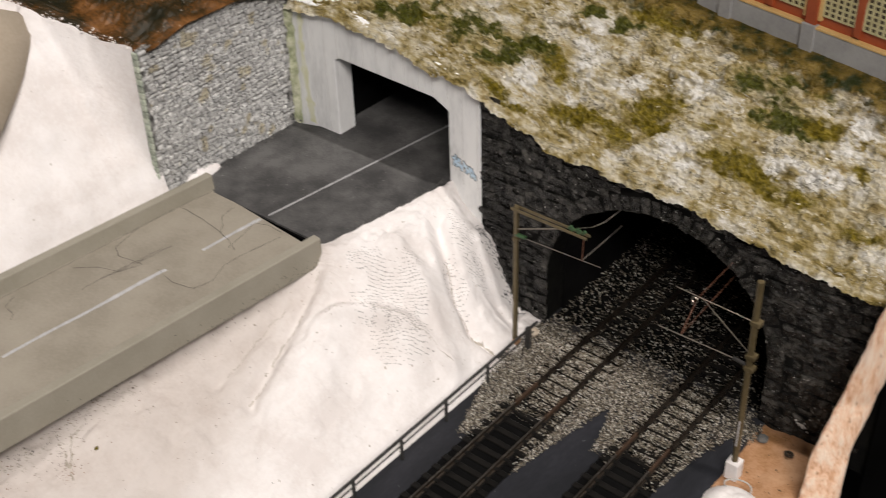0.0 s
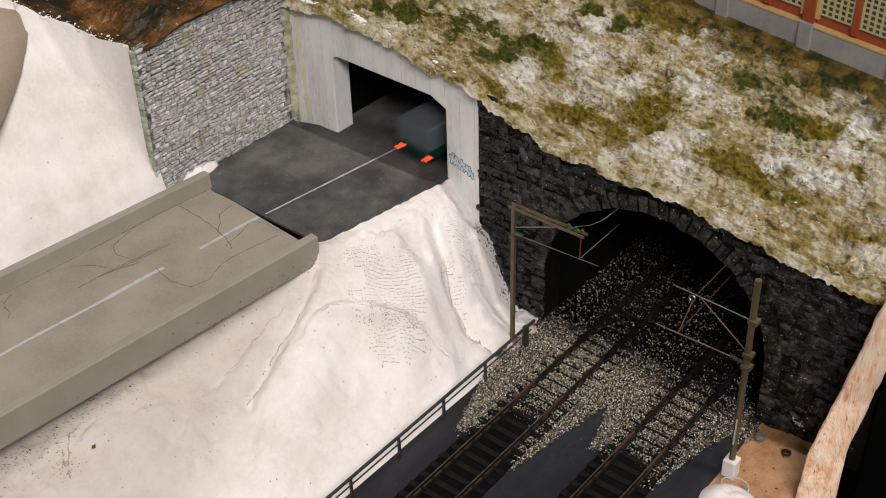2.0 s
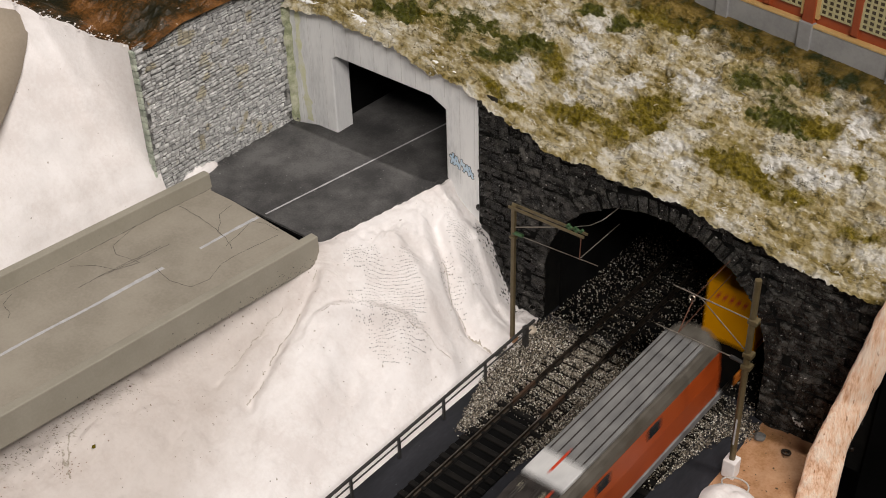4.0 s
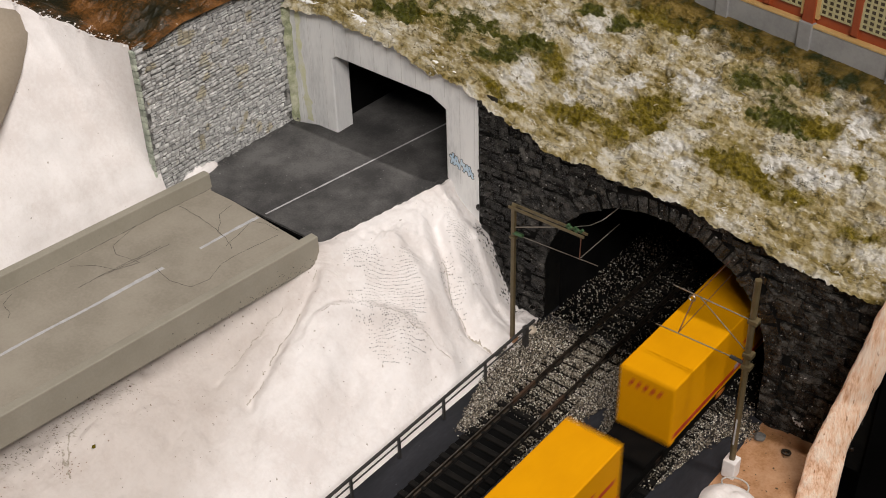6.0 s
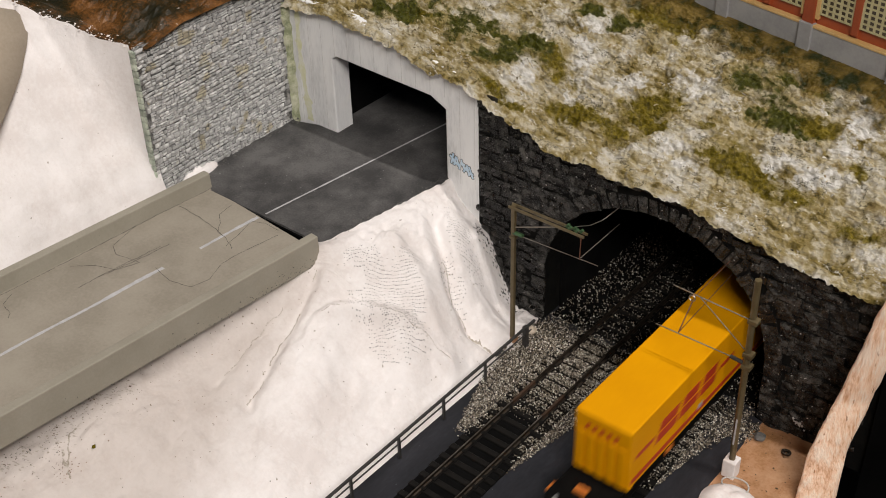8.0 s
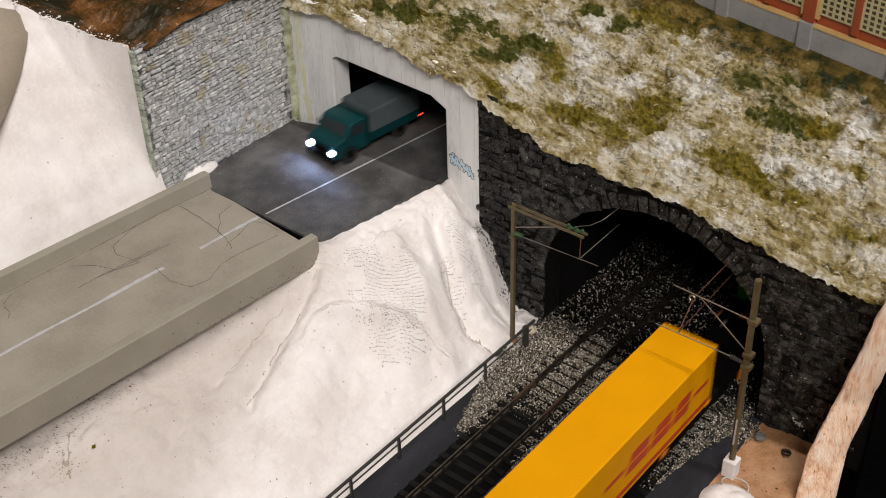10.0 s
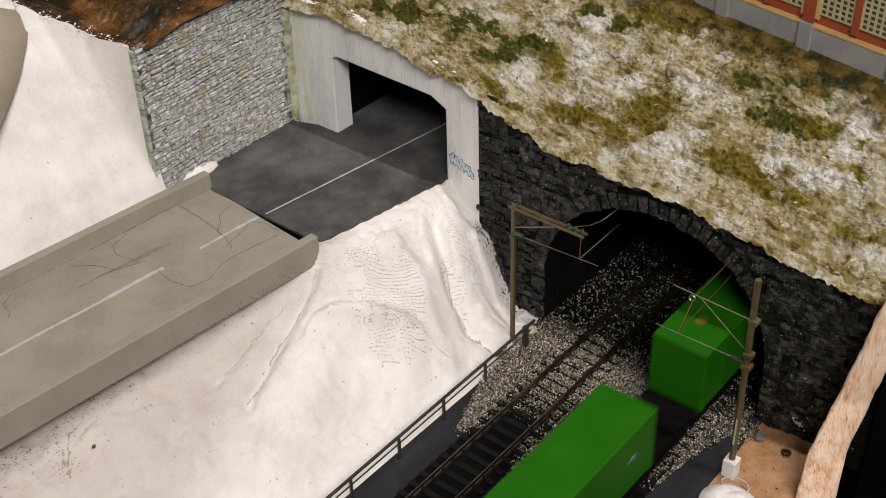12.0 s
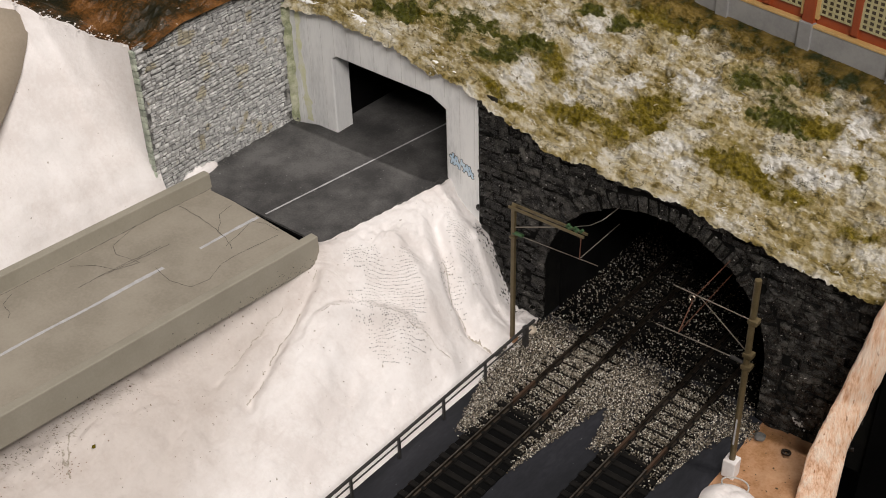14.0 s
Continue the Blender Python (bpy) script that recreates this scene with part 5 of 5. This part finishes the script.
REDMARK = material("red_marking", [(0.46, 0.035, 0.008), (0.52, 0.05, 0.012)], 0.5, size=5, bump=0)
GREEN = material("green_container", [(0.011, 0.105, 0.002), (0.017, 0.127, 0.003)], 0.5, spec=0.12, size=30, fine=2, bump=0.05)
GREENTOP = material("orange_patch", [(0.15, 0.10, 0.008)], 0.6, bump=0)
LOGO = material("pale_blue_marking", [(0.35, 0.40, 0.52)], 0.5, bump=0)
BLUEMARK = material("blue_marking", [(0.03, 0.06, 0.20)], 0.5, bump=0)
FITTING = material("orange_fitting", [(0.40, 0.10, 0.012), (0.52, 0.17, 0.02)], 0.5, size=4, bump=0.1)
TANK = material("cream_tank", [(0.40, 0.37, 0.27), (0.48, 0.45, 0.34)], 0.5, size=6, bump=0.1)
TEAL = material("dark_teal_cab_paint", [(0.002, 0.033, 0.037), (0.003, 0.043, 0.048)], 0.4, spec=0.2, size=12, bump=0.03)
TARP = material("grey_tarpaulin", [(0.070, 0.090, 0.098), (0.095, 0.118, 0.127)], 0.6, size=16, fine=1.5, bump=0.1)
TYRE = material("black_tyre", [(0.012, 0.012, 0.012)], 0.8, size=3, bump=0.2)


def build_loco():
    # front at y = 0, body runs to +y
    L = 170.0
    loco = thing("electric_locomotive", at(0.5, 0, 0), "orange electric locomotive with a grey roof and lit lamps", "locomotive")
    # body shell: rounded plan at both ends
    def ring(z, inset, bow):
        pts = []
        for end, s in ((0.0, 1), (L, -1)):
            row = []
            for i in range(9):
                u = -1 + i / 4.0
                row.append(((14.0 - inset) * u, end + s * (inset * 0.8 + bow * abs(u) ** 3)))
            pts += row if s > 0 else row[::-1]
        return [(x, y, z) for x, y in pts]
    def shell(levels):
        bm = bmesh.new()
        rows = [[bm.verts.new(p) for p in ring(*lv)] for lv in levels]
        n = len(rows[0])
        for a, b in zip(rows, rows[1:]):
            for i in range(n):
                bm.faces.new((a[i], a[(i + 1) % n], b[(i + 1) % n], b[i]))
        bm.faces.new(rows[0][::-1])
        bm.faces.new(rows[-1])
        bmesh.ops.recalc_face_normals(bm, faces=bm.faces)
        return bm
    part("body", shell([(11, 0.6, 6.2), (12, 0, 6.2), (26, 0, 6.2), (28, 0.2, 6.2), (37.4, 0.9, 6.2), (38.0, 1.2, 6.2)]), ORANGE, loco)
    part("roof", shell([(37.8, 0.9, 6.2), (40.5, 1.7, 6.2), (43.2, 3.4, 6.0), (45.0, 5.8, 5.6), (45.6, 8.5, 5.6)]), LOCOROOF, loco, "weathered grey roof")
    part("skirt", shell([(7.0, 0.5, 3.2), (7.2, -0.6, 3.2), (11.0, -0.6, 3.6), (11.4, 0.4, 4)]), SKIRT, loco, "grey buffer skirt")
    part("hatch", boxed(-10.0, 10.0, 41, 56, 45.0, 47.2, bevel=0.6), HATCH, loco, "pale grey roof hatch")
    part("ribbed_roof", boxed(-10.0, 10.0, 56.5, 152, 45.0, 46.9, bevel=0.5), RIBROOF, loco, "grey ribbed roof panel")
    for i in range(5):
        x = -8 + 4.0 * i
        part("roof_groove", boxed(x - 0.3, x + 0.3, 57, 151, 46.85, 47.05), DARKKIT, loco)
    part("red_bar", boxed(-0.6, 0.3, 46, 60, 47.3, 47.9), REDMARK, loco)
    part("red_bar", boxed(6.2, 7.2, 27, 37.5, 46.6, 47.4), REDMARK, loco)
    part("roof_pan", boxed(-9.4, 9.4, 17, 40.4, 45.3, 46.1), DARKKIT, loco, "dark roof well")
    for px, py in ((-5, 20), (5, 20), (-5, 33), (5, 33)):
        part("insulator", rodded((px, py, 45.6), (px, py, 48.2), 0.9, 10), TANK, loco)
    frame_bm = bmesh.new()
    for a, b in (((-5, 20, 48.2), (5, 20, 48.2)), ((-5, 33, 48.2), (5, 33, 48.2)), ((-5, 20, 48.2), (-5, 33, 48.2)), ((5, 20, 48.2), (5, 33, 48.2)),
                 ((-4, 20, 48.6), (-3, 36, 49.4)), ((4, 20, 48.6), (3, 36, 49.4)), ((-8, 36, 49.6), (8, 36, 49.6)), ((-8, 34, 49.6), (8, 34, 49.6))):
        rod(frame_bm, a, b, 0.32, 6)
    part("pantograph", frame_bm, DARKKIT, loco, "folded pantograph")
    for x in (-7.4, 0.0, 7.4):
        yb = 6.2 * abs(x / 13) ** 3
        w = part("windscreen", boxed(-2.5, 2.5, yb - 0.5, yb + 1.2, 26.5, 32.5, bevel=0.4, segs=1), GLASS, loco, m=at(x, 0.35, 0))
    for s in (-1, 1):
        part("side_window", boxed(s * 13.2, s * 13.75 + 0.1 * s, 10, 16.5, 29.5, 36.5), GLASS, loco)
        part("side_window", boxed(s * 13.2, s * 13.75 + 0.1 * s, 60, 70, 30.5, 36.0), GLASS, loco)
        part("side_window", boxed(s * 13.2, s * 13.75 + 0.1 * s, 100, 110, 30.5, 36.0), GLASS, loco)
        part("headlight", rodded((s * 9.5, 1.0, 21.2), (s * 9.5, 3.4, 21.2), 0.95, 14), WARM, loco)
        part("buffer", rodded((s * 10.2, -3.5, 12), (s * 10.2, 2, 12), 1.6, 12), UNDER, loco)
        part("plough", boxed(s * 9.0 - 3.2, s * 9.0 + 3.2, 1.5, 4, 2.5, 7.5, bevel=0.4, segs=1), ORANGE, loco, "orange rail guard")
        part("grab_rail", rodded((s * 13.9, 8.0, 14), (s * 13.9, 8.0, 28), 0.25, 6), WIRE, loco)
    for x0, x1, y0, y1, h in ((-8, -4, 17, 21, 1.8), (4, 8, 27, 31, 2.2), (-2, 2, 16, 20, 1.4), (-9, -6, 26, 34, 1.6), (-3, 0, 24, 27, 2.0), (1, 3.4, 29, 34, 1.5)):
        part("roof_box", boxed(x0, x1, y0, y1, 46, 46 + h, bevel=0.3, segs=1), DARKKIT, loco)
    part("top_lamp", rodded((0, -0.1, 36.3), (0, 2.0, 36.3), 0.5, 14), WARM, loco)
    part("wiper_mast", rodded((1, 3, 43.5), (3, 8, 45.6), 0.3, 6), DARKKIT, loco)
    part("underframe", boxed(-10.5, 10.5, 10, 160, 4.5, 11, bevel=0.5), UNDER, loco)
    for yb in (38, 132):
        bog = part("bogie", boxed(-12, 12, yb - 19, yb + 19, 3, 8, bevel=0.8), UNDER, loco)
        for dy in (-13, 13):
            part("wheelset", rodded((-9.3, yb + dy, 6.2), (9.3, yb + dy, 6.2), 6.2, 20), RAIL, bog)
    return loco


def build_container(yellow, doors):
    # front door end at y = 0; 157 x 28 x 34
    c = thing("container", at(0.8, 0, 12.2), "plain yellow freight container with red marking stripes" if yellow else "plain green freight container with a small pale marking",
              "container", "yellow containers" if yellow else "green containers")
    paint = YELLOW if yellow else GREEN
    part("body", boxed(-14, 14, 0, 157, 0, 33.8, bevel=0.7), paint, c)
    if yellow:
        for s in (-1, 1):
            part("stripe", boxed(s * 14.04 - 0.04, s * 14.04 + 0.04, 2, 155, 2.4, 5.2), REDMARK, c)
            x = s * 14.06
            # three bold slanted blocks, each in two bands, with a thin line before and behind
            back = -61 if doors else 0
            for y0, y1 in ((82 + back, 99.5 + back), (101.5 + back, 118 + back), (120 + back, 134 + back)):
                for z0, z1, trim in ((11.6, 16.4, 0.0), (17.4, 22.6, 2.0)):
                    lean = lambda z: (z - 11.6) * 0.42
                    pts = [(y0 + lean(z0), z0), (y1 + lean(z0) - trim, z0), (y1 + lean(z1) - trim, z1), (y0 + lean(z1), z1)]
                    part("red_marking", slab(bmesh.new(), pts, 0.1, lambda u, v, ww, x=x: (x + ww - 0.05, u, v)), REDMARK, c)
            for y0, y1 in ((66 + back, 81 + back), (139 + back, 152 + back)):
                part("red_line", boxed(x - 0.04, x + 0.04, y0, y1, 15.6, 18.0), REDMARK, c)
        for k in range(5):
            part("red_marking", slab(bmesh.new(), [(-9.0 + 3.6 * k, 25), (-7.2 + 3.6 * k, 25), (-6.2 + 3.6 * k, 28.5), (-8.0 + 3.6 * k, 28.5)], 0.1, lambda u, v, w: (u, -0.08 + w, v)), REDMARK, c)
        if doors:
            for k in range(5):
                part("door_rib", boxed(-12.6 + 5.2 * k, -8.6 + 5.2 * k, -1.0, 0.2, 0.8, 23.5, bevel=0.4, segs=1), YELLOW, c)
        part("side_plate", boxed(14.0, 14.12, 60, 63, 4.0, 7.0), LOGO, c)
    else:
        part("roof_mark", slab(bmesh.new(), [(-3.5, 20), (-1.5, 18), (1.0, 19), (2.0, 22), (0.0, 24.5), (-2.8, 23.5)], 0.1, lambda u, v, w: (u, v, 33.76 + w)), GREENTOP, c, "orange smear on the roof")
        for s in (-1, 1):
            for (y0, z0), mk in (((72, 22.5), LOGO), ((75.5, 20.5), BLUEMARK), ((136, 18), LOGO), ((139, 16.5), BLUEMARK)):
                k = 0.7 if y0 < 100 else 0.5
                pts = [(y0, z0), (y0 + 5 * k, z0 + 0.4), (y0 + 8.5 * k, z0 + 5 * k), (y0 + 3.5 * k, z0 + 4.4 * k)]
                part("marking", slab(bmesh.new(), pts, 0.06, lambda u, v, w, s=s, mk=mk: (s * 14.05 + w - (0.05 if mk is LOGO else 0.055), u, v)), mk, c)
    for x in (-13, 13):
        for y in (2, 155):
            part("corner_casting", boxed(x - 1.3, x + 1.3, y - 1.5, y + 1.5, -0.15, 2.4, bevel=0.2, segs=1), paint, c)
    return c


def build_wagon():
    # two container places: first 34..191, second 233..390
    w = thing("container_wagon", at(0.5, 0, 0), "black twin container wagon with orange end fittings", "wagon", "container wagons")
    for y0, y1 in ((-2, 210), (214, 426)):
        part("frame", boxed(-12.5, 12.5, y0 + 1, y1 - 1, 8.0, 11.9, bevel=0.4), UNDER, w)
        part("side_sill", boxed(-13.6, -12.2, y0 + 14, y1 - 14, 6.5, 12.0, bevel=0.2, segs=1), UNDER, w)
        part("side_sill", boxed(12.2, 13.6, y0 + 14, y1 - 14, 6.5, 12.0, bevel=0.2, segs=1), UNDER, w)
    for end, s in ((0, 1), (424, -1)):
        for x in (-10.2, 10.2):
            part("buffer", rodded((x, end - s * 4.2, 10.5), (x, end + s * 2, 10.5), 1.6, 12), UNDER, w)
        part("end_fitting", boxed(-4.6, 1.4, end + s * 22.5 - 2.0, end + s * 22.5 + 2.0, 11.8, 13.6, bevel=0.3, segs=1), FITTING, w, "orange end fitting")
        ys = 18 if s > 0 else 421
        for xs in (-14.6, 14.6):
            part("step", boxed(xs - 0.6, xs + 0.6, ys - 2.4, ys + 2.4, 5.5, 11.5, bevel=0.2, segs=1), FITTING, w, "orange shunter step")
        part("handle", boxed(-9.0, -7.6, end + s * 11 - 2.2, end + s * 11 + 2.2, 12, 13.2), SKIRT, w, "grey hand rail")
    for y in (70, 150, 280, 350):
        for s in (-1, 1):
            part("latch", boxed(s * 13.4 - 0.8, s * 13.4 + 0.8, y - 3, y + 3, 8.2, 10.6, bevel=0.2, segs=1), FITTING, w, "orange twist-lock latch")
    for yb in (40, 212, 384):
        bog = part("bogie", boxed(-11.5, 11.5, yb - 16, yb + 16, 2.5, 7.6, bevel=0.8), UNDER, w)
        for dy in (-10.4, 10.4):
            part("wheelset", rodded((-9.3, yb + dy, 5.3), (9.3, yb + dy, 5.3), 5.3, 20), RAIL, bog)
    return w


def build_truck(long):
    # front at y = 0, tail at +y; on its wheels at z = 0
    t = thing("truck", at(0, 0, 60.4), "small dark teal truck with a grey tarpaulin and lit lamps", "truck", "trucks")
    bm = slab(bmesh.new(), [(1.5, 5), (0.8, 8.0), (1.0, 13.2), (2.0, 14.2), (8.4, 15.4), (12.5, 21.5), (14.5, 22.6), (26.5, 22.8), (27, 5)], 22, lambda u, v, w: (-11 + w, u, v))
    cab = part("cab", bm, TEAL, t)
    mod = cab.modifiers.new("soft_edges", "BEVEL")
    mod.width, mod.segments, mod.limit_method = 0.0012, 3, "ANGLE"
    part("windscreen", slab(bmesh.new(), [(9.2, 16.2), (12.2, 20.9), (12.9, 20.6), (9.9, 15.8)], 18, lambda u, v, w: (-9 + w, u - 0.35, v + 0.25)), GLASS, cab)
    for s in (-1, 1):
        part("side_window", slab(bmesh.new(), [(12.0, 15.2), (14.6, 20.6), (22.5, 20.6), (22.5, 15.2)], 0.3, lambda u, v, w, s=s: (s * 11.08 - 0.15 + w, u, v)), GLASS, cab)
        part("headlight", boxed(min(s * 6.8, s * 10.3), max(s * 6.8, s * 10.3), 0.3, 1.9, 8.4, 10.4, bevel=0.5, segs=2), COLD, t)
        part("tail_light", boxed(min(s * 8.2, s * 12.0), max(s * 8.2, s * 12.0), 59.8 + long, 61.0 + long, 7.7, 8.35, bevel=0.2, segs=1), TAIL, t)
        part("mirror", boxed(s * 12.4 - 0.5, s * 12.4 + 0.5, 10.0, 11.2, 15.5, 19.5, bevel=0.2, segs=1), TEAL, t)
    part("grille", boxed(-5.5, 5.5, 0.3, 1.4, 7.2, 11.4, bevel=0.3, segs=1), UNDER, t)
    part("bumper", boxed(-11, 11, -0.4, 1.6, 4.0, 6.6, bevel=0.4), UNDER, t)
    part("load_bed", boxed(-11.8, 11.8, 27.6, 60.2 + long, 7.0, 12.5, bevel=0.4), TEAL, t, "dark teal drop sides")
    tarp = [(-12, 12.3), (-11.8, 24.7), (-11.0, 25.5), (11.0, 25.5), (11.8, 24.7), (12, 12.3)]
    ob = part("tarpaulin", slab(bmesh.new(), tarp, 33.0 + long, lambda u, v, w: (u, 27.4 + w, v)), TARP, t, "grey tarpaulin cover")
    mod = ob.modifiers.new("soft_edges", "BEVEL")
    mod.width, mod.segments, mod.limit_method = 0.0007, 2, "ANGLE"
    part("chassis", boxed(-6, 6, 4, 58 + long, 4.2, 7.2), UNDER, t)
    wheels = []
    for y in (11.5, 46.5 + 0.6 * long):
        for s in (-1, 1):
            tyre = part("wheel", rodded((-1.7, 0, 0), (1.7, 0, 0), 5.2, 22), TYRE, t, m=at(s * 9.3, y, 5.2))
            part("rim", rodded((s * 1.5, 0, 0), (s * 1.9, 0, 0), 2.4, 12), UNDER, tyre)
            for k in range(4):
                a = math.pi / 2 * k
                part("wheel_nut", rodded((s * 1.8, 1.4 * math.cos(a), 1.4 * math.sin(a)), (s * 2.1, 1.4 * math.cos(a), 1.4 * math.sin(a)), 0.35, 6), UNDER, tyre)
            wheels.append(tyre)
    return t, wheels


LOCO = build_loco()
first_yellow = build_container(True, False)
turned_yellow = build_container(True, True)
first_green = build_container(False, False)
wagon = build_wagon()
# offsets of each load and wagon behind the front of the locomotive
LOADS = [(first_yellow, 198.6), (copy_thing(first_yellow, Matrix.Identity(4)), 397.6), (turned_yellow, 632.6),
         (copy_thing(first_yellow, Matrix.Identity(4)), 831.6), (first_green, 1066.6), (copy_thing(first_green, Matrix.Identity(4)), 1265.6)]
WAGONS = [(wagon, 164.6 + 1), (copy_thing(wagon, Matrix.Identity(4)), 598.6), (copy_thing(wagon, Matrix.Identity(4)), 1032.6)]
part("air_tank", rodded((-3.5, 429, 11.2), (4.0, 423.5, 11.2), 2.4, 14), TANK, wagon, "cream air tank")
TRUCK_OUT, WHEELS_OUT = build_truck(3.5)
TRUCK_IN, WHEELS_IN = build_truck(0.0)

# place of the locomotive's front along the track, by time
TRAIN = [(0.0, 738), (1.5, 556), (3.0, 374), (3.2, 349), (4.3, 200), (5.3, 60), (6.0, -36), (6.6, -116), (7.4, -222.5), (8.0, -306), (9.2, -474),
         (10.3, -634.5), (11.0, -737), (11.6, -820), (12.6, -964), (13.2, -1053), (14.0, -1170)]
# place of each truck's nose along the road
AWAY = [(0.0, 40), (0.9, 241), (1.1, 286), (1.3, 332), (1.5, 376), (1.9, 457), (2.3, 540), (3.2, 700), (4.5, 800), (6.0, 820), (14.0, 820)]
TOWARDS = [(0.0, 780), (5.5, 780), (7.5, 700), (8.6, 570), (9.5, 455), (10.3, 348.5), (11.0, 254.6), (11.3, 208.3), (12.0, 98), (14.0, -215)]


def motions():
    for ob, off in LOADS:
        walk(ob, [(t, at(0.8, y + off, 12.2)) for t, y in TRAIN])
    for ob, off in WAGONS:
        walk(ob, [(t, at(0.5, y + off, 0)) for t, y in TRAIN])
    walk(LOCO, [(t, at(0.5, y, 0)) for t, y in TRAIN])
    # the truck that drives into the tunnel is turned round: its nose leads along +y
    walk(TRUCK_IN, [(t, at(-190.0 + 0.083 * (y - 286), y, 60.4, 0, 0, 180 - 4.8)) for t, y in AWAY])
    walk(TRUCK_OUT, [(t, at(-234.2 + 0.105 * (y - 254.6), y, 60.4, 0, 0, -5.5)) for t, y in TOWARDS])
    for wheels, table, sign in ((WHEELS_IN, AWAY, 1), (WHEELS_OUT, TOWARDS, 1)):
        for wheel in wheels:
            x, y, z = wheel.matrix_basis.translation
            rows, t, turn = [], 0.0, 0.0
            while t <= 14.0001:
                s = along(table, t)
                spin = -abs(s - table[0][1]) / 5.2
                rows.append((t, Matrix.Translation((x, y, z)) @ Matrix.Rotation(-spin, 4, "X")))
                t += 1 / 30 * 1.0 if abs(along(table, t + 1 / 30) - s) > 0.5 else 0.5
            rows = [r for i, r in enumerate(rows) if i == 0 or frame(r[0]) > frame(rows[i - 1][0])]
            if frame(rows[-1][0]) < frame(14.0):
                rows.append((14.0, rows[-1][1]))
            walk(wheel, rows)


motions()
